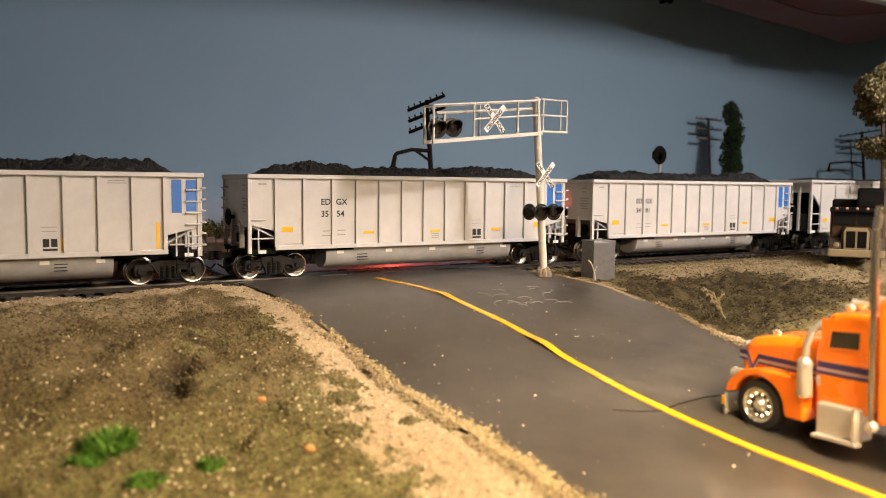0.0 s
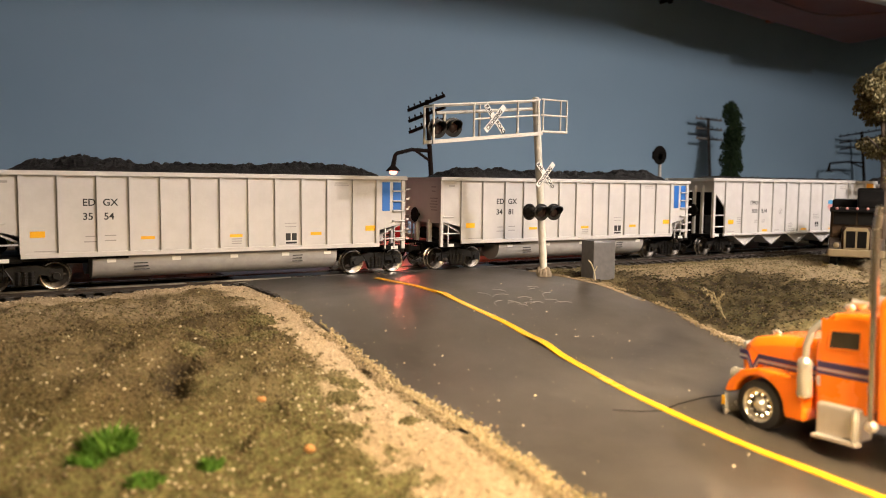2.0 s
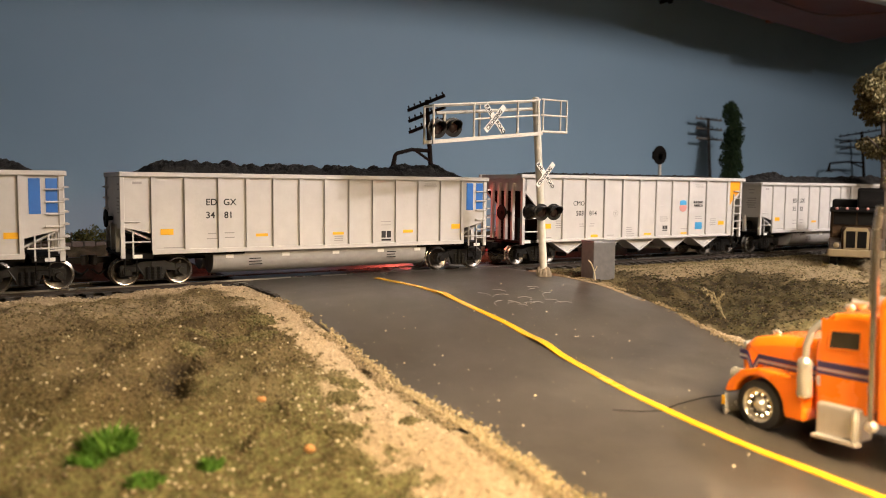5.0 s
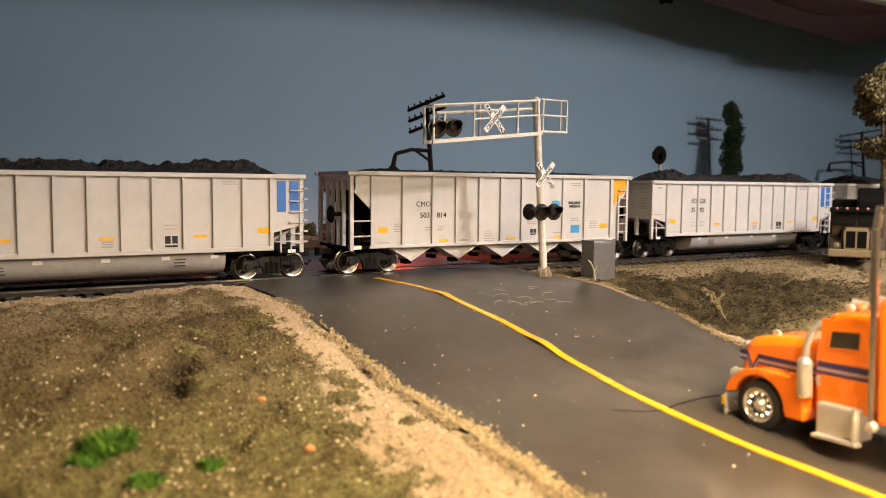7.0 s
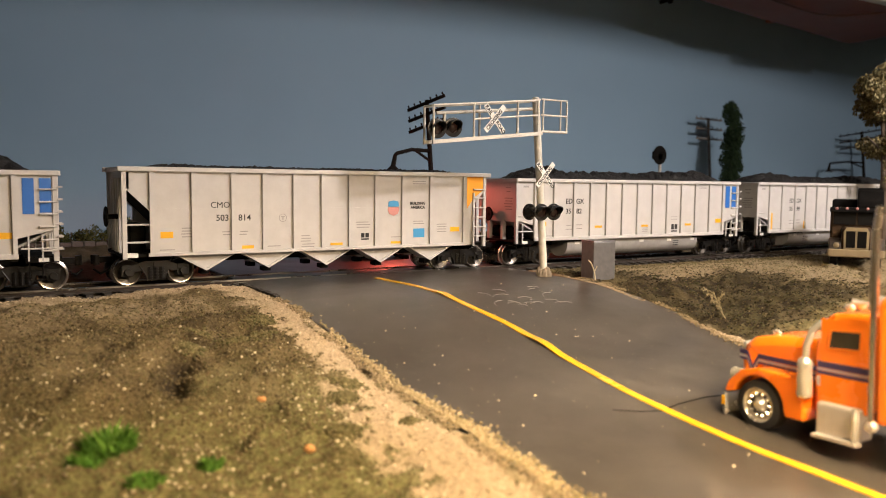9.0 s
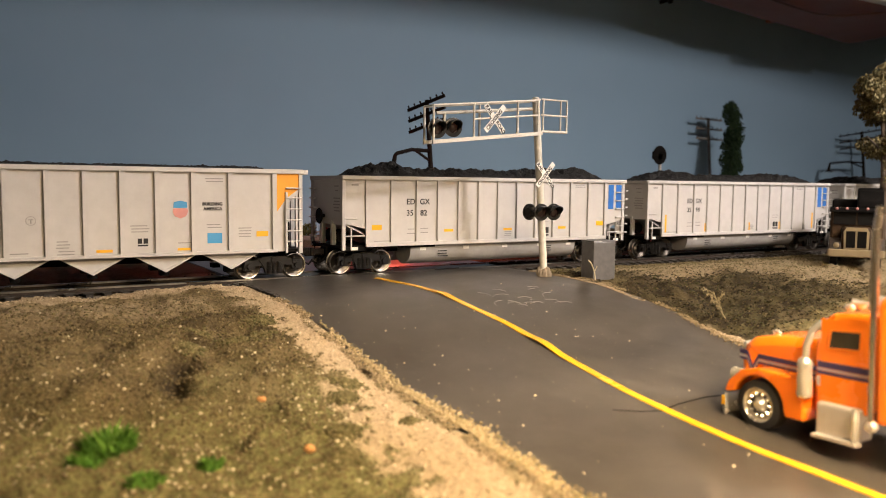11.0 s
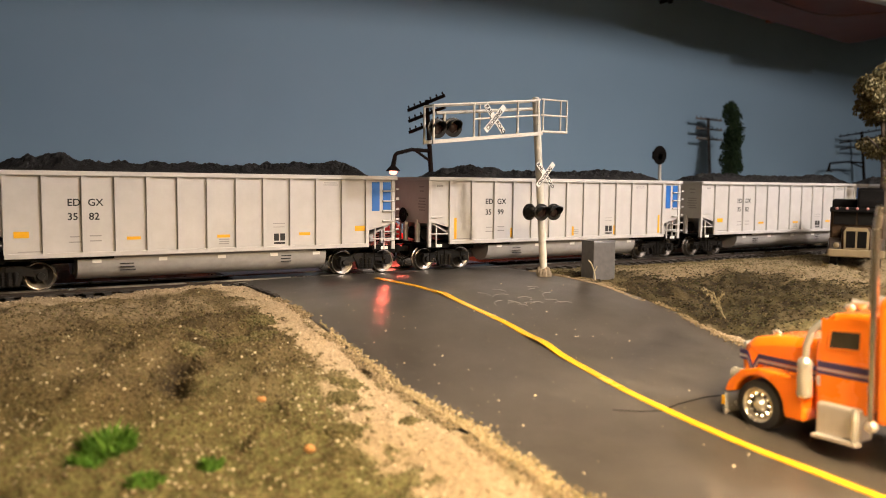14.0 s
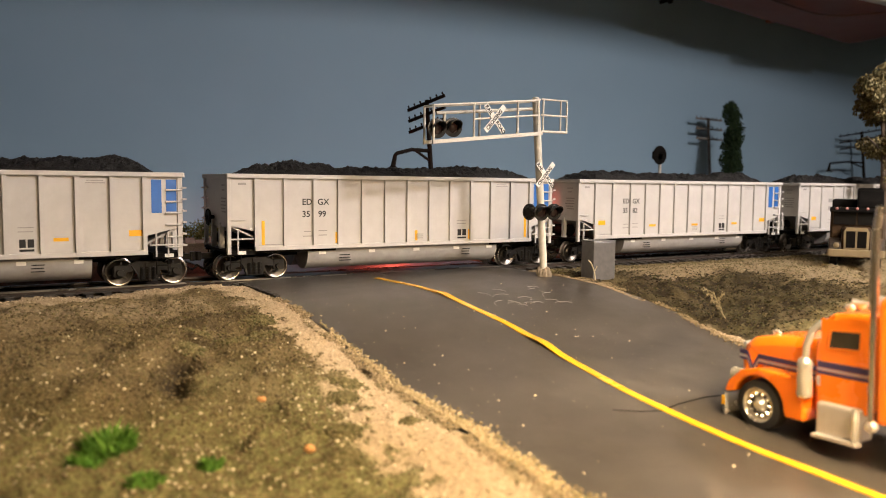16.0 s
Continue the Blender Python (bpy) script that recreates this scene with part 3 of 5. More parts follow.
def wheel_meshes():
    def one(s):
        y0 = 7.2 * s
        return [(y0, 5.9), (y0 + 0.7 * s, 5.9), (y0 + 0.9 * s, 5.45), (y0 + 2.9 * s, 5.3), (y0 + 3.0 * s, 5.1)]
    tread, face, axle = Mesh(), Mesh(), Mesh()
    for s in (-1, 1):
        tread.lathe(one(s) + [(7.2 * s + 2.9 * s, 4.72), (7.2 * s + 1.0 * s, 4.6)], (0, 0, 0), "y", 28)
        face.lathe([(7.4 * s, 4.75), (7.2 * s + 2.5 * s, 4.7), (7.2 * s + 1.6 * s, 2.6), (7.2 * s + 2.5 * s, 1.5), (7.2 * s + 2.9 * s, 0.9)], (0, 0, 0), "y", 20)
        for k in range(3):
            a = k * 2.094
            face.box(1.9, 3.9, (7.2 + 1.5) * s - 0.1, (7.2 + 2.35) * s, -0.35, 0.35, Matrix.Rotation(a, 4, "Y"))
    axle.cyl((0, -10.4, 0), (0, 10.4, 0), 0.9, n=10)
    return tread.data("tread", WHEELSTEEL, True), face.data("wheel_face", WHEELFACE, True), axle.data("axle", DARKSTEEL)


WTREAD, WFACE, WAXLE = wheel_meshes()


def truck_frame():
    """Cast sideframes, bolster, springs and bearing caps of a two-axle bogie."""
    side, springs, caps = Mesh(), [], []
    for s in (-1, 1):
        spring, cap = Mesh(), Mesh()
        springs.append(spring), caps.append(cap)
        y0, y1 = sorted((11.0 * s, 13.2 * s))
        side.prism([(-12.6, 4.0), (-12.8, 7.4), (-8.6, 8.0), (-4.2, 9.6), (4.2, 9.6), (8.6, 8.0), (12.8, 7.4), (12.6, 4.0), (8.4, 4.0), (8.0, 5.6), (4.6, 6.0), (3.4, 2.2), (-3.4, 2.2), (-4.6, 6.0), (-8.0, 5.6), (-8.4, 4.0)], "y", y0, y1)
        for x in (-2.2, 0, 2.2):
            spring.cyl((x, 12.9 * s, 2.6), (x, 12.9 * s, 7.4), 0.95, n=8)
            for k in range(4):
                spring.cyl((x, 12.9 * s, 3.1 + k * 1.15), (x, 12.9 * s, 3.5 + k * 1.15), 1.15, n=8)
        for x in (-10.4, 10.4):
            cap.cyl((x, 13.0 * s, 5.6), (x, 14.4 * s, 5.6), 1.5, 1.3, n=12)
            cap.box(x - 2.1, x + 2.1, min(11.6 * s, 13.7 * s), max(11.6 * s, 13.7 * s), 6.4, 8.2)
        side.box(-0.9, 0.9, min(13.2 * s, 13.9 * s), max(13.2 * s, 13.9 * s), 7.4, 9.2)
        cap.cyl((-6.3, 13.3 * s, 8.2), (-4.1, 13.3 * s, 4.6), 0.28, n=6)
    side.box(-2.6, 2.6, -13, 13, 6.6, 9.0)
    return side.data("side_frame", BOGIE), [m.data("spring", BOGIE) for m in springs], [m.data("bearing_cap", BOGIE) for m in caps]


TFRAME, TSPRING, TCAP = truck_frame()


def add_trucks(car):
    for cx in (-71.2, 71.2):
        tk = part("truck", TFRAME, None, car, "black cast bogie")
        tk.location = (cx * MM, 0, 0)
        for m in TSPRING:
            part("spring", m, None, tk)
        for m in TCAP:
            part("bearing_cap", m, None, tk)
    for ax in (-81.4, -61.0, 61.0, 81.4):
        w = part("wheelset", WTREAD, None, car, "bright steel wheels on an axle")
        w.location = (ax * MM, 0, 5.35 * MM)
        part("wheel_face", WFACE, None, w, "dull dished wheel centre")
        part("axle", WAXLE, None, w)


def add_couplers(car):
    for s in (-1, 1):
        c = Mesh()
        c.box(min(84 * s, 90.6 * s), max(84 * s, 90.6 * s), -1.2, 1.2, 8.6, 11.0)
        c.prism([(90.2 * s, -1.4), (90.6 * s, 1.9), (92.4 * s, 2.3), (93.2 * s, 1.2), (92.2 * s, 0.4), (92.6 * s, -0.6), (91.6 * s, -1.6)], "z", 7.9, 11.7)
        part("coupler", c, DARKSTEEL, car, "rust-dark knuckle coupler", bevel=0.2)
        h = Mesh()
        h.tube([(85 * s, -4, 9), (87.5 * s, -5, 6.2), (90.2 * s, -4.4, 4.6), (92.6 * s, -3.0, 6.4)], 0.4, 6)
        part("brake_hose", h, BLACK, car, "black hanging brake hose")
        part("draft_gear_box", Mesh().box(min(76 * s, 85.5 * s), max(76 * s, 85.5 * s), -3, 3, 8.2, 12.2), BLACK, car, bevel=0.3)
    part("centre_sill", Mesh().box(-78, 78, -3, 3, 9.0, 13.0), BLACK, car)


def decal(name, x0, x1, z0, z1, material, car, y=-18.62, label=""):
    return part(name, Mesh().box(x0, x1, y - 0.04, y + 0.02, z0, z1), material, car, label)


def bars(car, x, z, w, rows, gap=1.0, y=-18.62, material=None, h=0.42, seed=1):
    rnd = random.Random(seed)
    m = Mesh()
    for i in range(rows):
        a = rnd.uniform(0, 0.12) * w
        m.box(x + a, x + w - rnd.uniform(0, 0.15) * w, y - 0.04, y + 0.02, z - i * gap - h, z - i * gap)
    return part("stencil", m, material or FAINT, car, "small illegible stencilled lines")


def side_rungs(car, x0, x1, zs, y, name="ladder_rung"):
    for z in zs:
        m = Mesh().cyl((x0, y - 0.9, z), (x1, y - 0.9, z), 0.36, n=6)
        m.box(x0 - 0.1, x0 + 0.5, y - 1.0, y, z - 0.35, z + 0.35).box(x1 - 0.5, x1 + 0.1, y - 1.0, y, z - 0.35, z + 0.35)
        part(name, m, GREY, car)


def gondola(marks, coal, bar_style=False, seed=0):
    """A high-sided coal gondola with a rounded tub below, one hundred and sixty-eight millimetres over its ends."""
    car = thing("coal_gondola", "silver-grey ribbed coal gondola heaped with black coal, coupled in the train", "train car", "coal train")
    H, W = 44.2, 17.9
    for s in (-1, 1):
        y0, y1 = sorted((W * s, (W - 0.9) * s))
        out = [(-83.6, 23.4), (-72, 20.6), (-72, 13.6), (69.6, 13.6), (69.6, 19.8), (81.6, 22.8), (83.6, 22.8), (83.6, H), (-83.6, H)]
        sheet = Mesh().prism(out, "y", y0, y1)
        part("side_sheet", sheet, GREY, car)
        f0, f1 = sorted(((W - 0.2) * s, (W + 1.35) * s))
        part("top_chord", Mesh().box(-84.2, 84.0, f0, f1, 42.6, H + 0.2), GREY, car, bevel=0.25)
        f0, f1 = sorted(((W - 0.2) * s, (W + 1.05) * s))
        part("side_sill", Mesh().box(-72.6, 70.2, f0, f1, 12.6, 14.4), GREY, car, bevel=0.2)
        for x in RIBS:
            part("rib", Mesh().box(x - 0.75, x + 0.75, f0, f1, 14.2, 42.9), GREY, car)
        # corner posts, grab irons, steps
        part("corner_post", Mesh().box(-84.0, -82.4, min((W - 1.2) * s, (W + 0.5) * s), max((W - 1.2) * s, (W + 0.5) * s), 11.4, 42.7), GREY, car, bevel=0.15)
        part("corner_post", Mesh().box(81.6, 83.4, min((W - 1.2) * s, (W + 0.5) * s), max((W - 1.2) * s, (W + 0.5) * s), 11.4, 42.7), GREY, car, bevel=0.15)
        for x0, x1, zs in ((-83, -73, (17.6,)), (71, 82.5, (16.2,))):
            for z in zs:
                part("grab_iron", Mesh().cyl((x0, (W + 0.3) * s, z), (x1, (W + 0.3) * s, z), 0.35, n=6), GREY, car)
        for x in (-79.5, 73.5, 78.0):
            part("stanchion", Mesh().box(x - 0.28, x + 0.28, min((W - 0.6) * s, (W + 0.2) * s), max((W - 0.6) * s, (W + 0.2) * s), 11.6, 21.5), GREY, car)
        for x0, x1 in ((-83.8, -72.2), (72.4, 83.4)):
            part("end_beam", Mesh().box(x0, x1, min(15.5 * s, 17.6 * s), max(15.5 * s, 17.6 * s), 11.0, 12.8), BLACK, car)
            part("step_tag", Mesh().box(x0 + 4.2, x0 + 7.6, min(17.4 * s, 17.9 * s), max(17.4 * s, 17.9 * s), 11.3, 12.7), WHITE, car, "small white tag")
            foot = Mesh()
            for z in (4.6, 8.2):
                foot.cyl((x0 + 1.2, 17.2 * s, z), (x0 + 5.6, 17.2 * s, z), 0.3, n=6)
            for x in (x0 + 1.2, x0 + 5.6):
                foot.cyl((x, 17.2 * s, 4.6), (x, 17.2 * s, 11.2), 0.28, n=6)
            part("stirrup_step", foot, BLACK, car, "black hanging stirrup step")
        part("handhold", Mesh().cyl((-82.6, (W + 0.5) * s, 25.4), (-77, (W + 0.5) * s, 25.4), 0.3, n=6), GREY, car)
        side_rungs(car, 77.2, 83.2, (37.6, 33.1, 28.6, 24.1), (W - 0.1) * s) if s < 0 else None
        side_rungs(car, 77.6, 83.0, (19.4, 15.4), (W - 0.1) * s, "step_rung") if s < 0 else None
    # ends, slope sheets, end ladder, brake wheel
    for s in (-1, 1):
        x0, x1 = sorted((83.4 * s, 82.4 * s))
        part("end_sheet", Mesh().box(x0, x1, -W + 0.1, W - 0.1, 22.5, H - 0.2), GREY, car)
        part("end_chord", Mesh().box(*sorted((84.4 * s, 82.2 * s)), -W - 0.9, W + 0.9, 42.5, H + 0.1), GREY, car, bevel=0.2)
        slope = Mesh().prism([(83.2 * s, 23.0), (82.2 * s, 23.4), (62 * s, 13.2), (62 * s, 12.4)], "y", -W + 0.9, W - 0.9)
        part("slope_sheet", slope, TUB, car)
        part("end_platform", Mesh().box(*sorted((72.0 * s, 84.4 * s)), -16.5, 16.5, 12.2, 13.2), BLACK, car)
        for y in (-6, 6):
            part("end_post", Mesh().box(*sorted((82.0 * s, 84.0 * s)), y - 0.9, y + 0.9, 12.4, 24), GREY, car)
        for z in (16, 20.5, 25, 29.5, 34, 38.5):
            yy = -16.5 if s > 0 else 15.5
            part("end_rung", Mesh().cyl((84.6 * s, yy - 2.6, z), (84.6 * s, yy + 2.6, z), 0.32, n=6).box(*sorted((83.2 * s, 84.9 * s)), yy - 2.9, yy - 2.3, z - 0.35, z + 0.35).box(*sorted((83.2 * s, 84.9 * s)), yy + 2.3, yy + 2.9, z - 0.35, z + 0.35), GREY, car)
    note = Mesh()
    for k, (w0, w1, z) in enumerate(((-13, -8.5, 39.4), (-12.5, -9, 37.4), (-14.5, -7.4, 34.0), (-14, -8, 32.6), (-14.5, -7, 31.2), (-13.6, -7.6, 29.8), (-14.2, -8.4, 28.4))):
        note.box(-83.5, -83.38, w0, w1, z, z + 0.55)
    part("end_stencil", note, FAINT, car, "small illegible lines on the car's end")
    bw = Mesh().lathe([(-86.6, 3.3), (-86.1, 3.7), (-85.6, 3.3)], (0, 3, 26), "x", 18).cyl((-87, 3, 26), (-83.6, 3, 26), 0.8)
    part("brake_wheel", bw, BLACK, car, "black round brake wheel")
    part("air_reservoir", Mesh().cyl((-79, -7, 17), (-79, 7, 17), 3.0, n=14), BLACK, car, smooth=True)
    # tub
    tub = Mesh()
    for yc in (-8.3, 8.3):
        pts = []
        for i in range(13):
            a = math.pi * i / 12
            pts.append((yc - 7.9 * math.cos(a), 11.5 - 8.2 * math.sin(a) ** 0.8))
        pts = [(yc - 7.9, 13.4)] + pts + [(yc + 7.9, 13.4)]
        tub.prism(pts, "x", -48.6, 50.6)
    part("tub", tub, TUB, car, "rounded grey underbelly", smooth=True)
    for x in (-42, -18, 5, 27, 46.0):
        part("tub_tag", Mesh().box(x - 1.6, x + 1.6, -16.36, -16.2, 10.0, 11.4), WHITE, car)
    for x0, x1 in ((-72, -36), (46, 70)):
        for y in (-16.1, 16.1):
            part("bolster_beam", Mesh().box(x0, x1, y - 1.1, y + 1.1, 11.6, 13.2), BLACK, car)
    add_couplers(car)
    add_trucks(car)
    part("coal_load", coal, None, car, "heaped black coal")
    # markings
    yl = -18.0
    decal("blue_panel", 71.9, 75.7, 28.7, 41.6, BLUE, car, yl)
    decal("blue_panel", 77.4, 81.3, 29.2, 41.6, BLUE, car, yl)
    if bar_style:
        for x in (-69.6, -36.6, 3.2, 32.4, 66.0):
            tall = abs(x) > 60
            decal("yellow_mark", x, x + 1.3, 14.9, 25.0 if tall else 19.6, YELLOW, car, yl)
    else:
        for x0, x1, z0, z1 in ((-69.4, -64.5, 20.1, 22.4), (-31.5, -26.4, 18.6, 19.8), (2.8, 8.0, 18.5, 19.7), (37.6, 42.6, 18.6, 19.9), (63.6, 68.4, 19.9, 22.2)):
            decal("yellow_mark", x0, x1, z0, z1, YELLOW, car, yl)
    if not marks[1]:
        for x, z in ((-51.9, 34.2), (-44.9, 34.2), (-51.9, 29.0), (-44.6, 29.0)):
            bars(car, x, z, 5.0, 1, 1, yl, h=2.4, seed=11)
    for txt, x, z in () if not marks[1] else ((marks[0][:2], -51.9, 31.6), (marks[0][2:], -44.9, 31.6), (marks[1][:2], -51.9, 26.4), (marks[1][2:], -44.6, 26.4)):
        lettering(txt, x, z, 2.6, INK, car, yl - 0.02, 0.05)
    bars(car, -79.6, 40.7, 4.0, 1, 1, yl, h=0.9, seed=12)
    box = Mesh()
    for a, b, c, d in ((26.5, 28.6, 16.6, 19.6), (29.2, 31.3, 16.6, 19.6), (26.5, 31.3, 15.2, 16.0)):
        box.box(a, b, yl - 0.04, yl + 0.02, c, d)
    part("data_panel", box, INK, car, "small black lubrication stencil")
    bars(car, -51.6, 20.4, 4.4, 2, 2.0, yl, seed=2)
    bars(car, -44.6, 20.6, 4.6, 2, 1.9, yl, seed=3)
    bars(car, 3.4, 18.0, 4.4, 3, 0.9, yl, seed=4)
    bars(car, 25.6, 24.0, 6.4, 2, 1.5, yl, seed=5, h=0.3)
    bars(car, 48.2, 41.2, 7.6, 2, 0.9, yl, seed=6, h=0.35)
    bars(car, -68.6, 15.2, 8.6, 1, 1, yl, seed=7, h=0.3)
    bars(car, -34.0, 9.6, 6.0, 3, 1.2, -16.2, INK, 0.4, 8)
    bars(car, 30.0, 10.2, 5.0, 3, 1.2, -16.2, INK, 0.4, 9)
    return car


def hopper():
    """A five-bay coal hopper."""
    car = thing("coal_hopper", "silver-grey five-bay coal hopper with orange end panel and coal", "train car", "coal train")
    H, W = 46.2, 17.9
    for s in (-1, 1):
        y0, y1 = sorted((W * s, (W - 0.9) * s))
        sheet = Mesh().prism([(-83.4, 38.6), (-73.2, 28.6), (-73.2, 12.6), (70.2, 12.6), (70.2, 26.0), (82.2, 38.6), (82.2, H), (-83.4, H)], "y", y0, y1)
        part("side_sheet", sheet, GREY, car)
        f0, f1 = sorted(((W - 0.2) * s, (W + 1.5) * s))
        part("top_chord", Mesh().box(-85.6, 82.6, f0, f1, 44.6, H + 0.3), GREY, car, bevel=0.3)
        f0, f1 = sorted(((W - 0.2) * s, (W + 1.1) * s))
        part("side_sill", Mesh().box(-74.8, 71, f0, f1, 11.8, 13.2), GREY, car, bevel=0.2)
        for x in RIBS_H:
            part("rib", Mesh().box(x - 0.95, x + 0.95, f0, f1, 13.0, 45), GREY, car)
        c0, c1 = sorted(((W - 1.2) * s, (W + 0.6) * s))
        part("corner_post", Mesh().box(-84.2, -82.4, c0, c1, 11, 45), GREY, car, bevel=0.15)
        part("corner_post", Mesh().box(80.6, 82.2, c0, c1, 11, 45), GREY, car, bevel=0.15)
        for z in (17.4, 24.2):
            part("grab_iron", Mesh().cyl((-83.4, (W + 0.2) * s, z), (-73.4, (W + 0.2) * s, z), 0.4, n=6), GREY, car)
        part("step", Mesh().box(-82.6, -78.6, min(15.5 * s, 18.4 * s), max(15.5 * s, 18.4 * s), 11.6, 13.2), WHITE, car)
        if s < 0:
            part("ladder_rail", Mesh().box(74.6, 75.5, -W - 0.9, -W, 11.4, 37), GREY, car)
            side_rungs(car, 75.0, 81.6, (38.6, 34.4, 29.8, 25.2, 20.6, 16.2), -W)
        # discharge bays
        for k, cx in enumerate((-52.2, -26.2, -0.1, 26.3, 52.3)):
            bay = Mesh().prism([(cx - 11.6, 12.2), (cx + 11.6, 12.2), (cx + 1.0, 5.9), (cx - 1.0, 5.9)], "y", min(5 * s, 15.5 * s), max(5 * s, 15.5 * s))
            b = part("discharge_bay", bay, GREY, car, "grey v-shaped hopper bay")
            part("bay_flange", Mesh().prism([(cx - 12.6, 12.2), (cx - 11.4, 12.2), (cx, 6.2), (cx + 11.4, 12.2), (cx + 12.6, 12.2), (cx, 5.2)], "y", *sorted((15.4 * s, 16.4 * s))), GREY, b)
            part("bay_lock", Mesh().box(cx - 1.4, cx + 1.8, min(8 * s, 13 * s), max(8 * s, 13 * s), 3.6, 5.4), BLACK, b)
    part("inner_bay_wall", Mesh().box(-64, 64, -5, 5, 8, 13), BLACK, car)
    for s in (-1, 1):
        part("end_chord", Mesh().box(*sorted((84.6 * s, 81.0 * s)), -W - 1, W + 1, 44.4, H + 0.2), GREY, car, bevel=0.2)
        part("end_sheet", Mesh().box(*sorted((82.4 * s, 81.4 * s)), -W, W, 38, H), GREY, car)
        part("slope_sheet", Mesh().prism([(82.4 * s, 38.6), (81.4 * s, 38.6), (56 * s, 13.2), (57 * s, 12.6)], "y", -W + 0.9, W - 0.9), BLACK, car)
        part("end_platform", Mesh().box(*sorted((72.0 * s, 84.4 * s)), -16.5, 16.5, 11.6, 12.8), BLACK, car)
        for y in (-9, -3, 3, 9):
            part("end_post", Mesh().box(*sorted((82.4 * s, 84.0 * s)), y - 0.7, y + 0.7, 12.4, 42), GREY, car)
        part("equipment_box", Mesh().box(*sorted((74 * s, 80 * s)), -9, 9, 12.8, 24), BLACK, car, bevel=0.5)
    bw = Mesh().lathe([(-88.6, 3.6), (-88.1, 4.1), (-87.6, 3.6)], (0, -6, 27), "x", 18).cyl((-89, -6, 27), (-83, -6, 27), 0.9)
    part("brake_wheel", bw, BLACK, car, "black round brake wheel")
    add_couplers(car)
    add_trucks(car)
    part("coal_load", COAL_H, None, car, "levelled black coal")
    yl = -18.0
    part("orange_panel", Mesh().prism([(70.8, 44.6), (80.8, 44.6), (80.8, 38.4), (75.2, 34.4), (70.8, 28.4)], "y", yl - 0.04, yl + 0.02), ORANGE_DECAL, car, "orange end panel with a slanted lower edge")
    part("end_ladder_backing", Mesh().box(70.2, 75.0, -17.4, -16.8, 12, 34), GREY, car)
    for x0, x1, z0, z1 in ((-70.2, -65.4, 18.8, 21.3), (-38.1, -33.2, 13.7, 15.0), (0.9, 6.6, 13.9, 15.0), (30.4, 35.4, 13.8, 14.8), (62.2, 67.2, 18.6, 20.8)):
        decal("yellow_mark", x0, x1, z0, z1, YELLOW, car, yl)
    decal("blue_label", 42.1, 48.0, 16.3, 20.4, LIGHTBLUE, car, yl)
    seam = Mesh()
    for a, b in zip(RIBS_H, RIBS_H[1:]):
        seam.box(a + 1.0, b - 1.0, -18.1, -17.8, 29.8, 30.3)
    part("panel_seam", seam, GREY, car)
    lettering("CMO", -50.8, 30.55, 2.4, INK, car, yl - 0.05, 0.0)
    lettering("503", -48.7, 25.3, 2.5, INK, car, yl - 0.02, 0.03)
    lettering("814", -39.6, 25.3, 2.5, INK, car, yl - 0.02, 0.03)
    lettering("BUILDING", 40.2, 31.5, 1.25, INK, car, yl - 0.14, 0.05)
    lettering("AMERICA", 40.6, 29.6, 1.25, INK, car, yl - 0.14, 0.05)
    # plain shield shape in two colours
    part("emblem_lower", Mesh().prism([(29.0, 30.4), (34.4, 30.4), (34.6, 29.0), (33.8, 27.3), (31.7, 26.4), (29.6, 27.3), (28.8, 29.0)], "y", yl - 0.16, yl), PINK, car)
    part("emblem_upper", Mesh().prism([(29.0, 30.6), (34.4, 30.6), (34.2, 32.9), (31.7, 33.4), (29.2, 32.9)], "y", yl - 0.16, yl), LIGHTBLUE, car)
    ring = Mesh()
    for i in range(24):
        a, b = i * math.pi / 12, (i + 1) * math.pi / 12
        ring.cyl((-20.6 + 1.6 * math.cos(a), yl, 26.2 + 1.6 * math.sin(a)), (-20.6 + 1.6 * math.cos(b), yl, 26.2 + 1.6 * math.sin(b)), 0.09, n=4)
    ring.box(-21.4, -19.8, yl - 0.05, yl + 0.02, 26.5, 26.8).box(-20.8, -20.4, yl - 0.05, yl + 0.02, 25.2, 26.5)
    part("round_stencil", ring, FAINT, car, "faint round stencil")
    box = Mesh()
    for a, b, c, d in ((15.6, 17.2, 16.9, 18.9), (17.7, 19.4, 16.9, 18.9), (15.6, 19.4, 15.9, 16.5)):
        box.box(a, b, yl - 0.04, yl + 0.02, c, d)
    part("data_panel", box, INK, car)
    for i, (x, z, w, r) in enumerate(((-62.6, 22.8, 5.0, 4), (-46.2, 21.0, 3.6, 2), (-39.2, 21.0, 3.6, 2), (-13, 18.6, 5.0, 3), (-12.6, 15, 7, 2), (12.6, 24, 7.6, 3), (30, 17, 6, 1), (41.4, 24, 6.6, 2), (54.6, 22.4, 5.6, 4), (41, 42.4, 8, 2), (-71, 14.4, 6.4, 1), (-28, 14.6, 6.4, 1))):
        bars(car, x, z, w, r, 1.15, yl, seed=20 + i, h=0.4)
    return car


SPEED = 47.117
PITCH = 185.95
SLACK = (0.2, 0.3, 0.8, 4.1, 2.7, 1.8, 1.0, 1.0)  # how far each coupling is drawn out


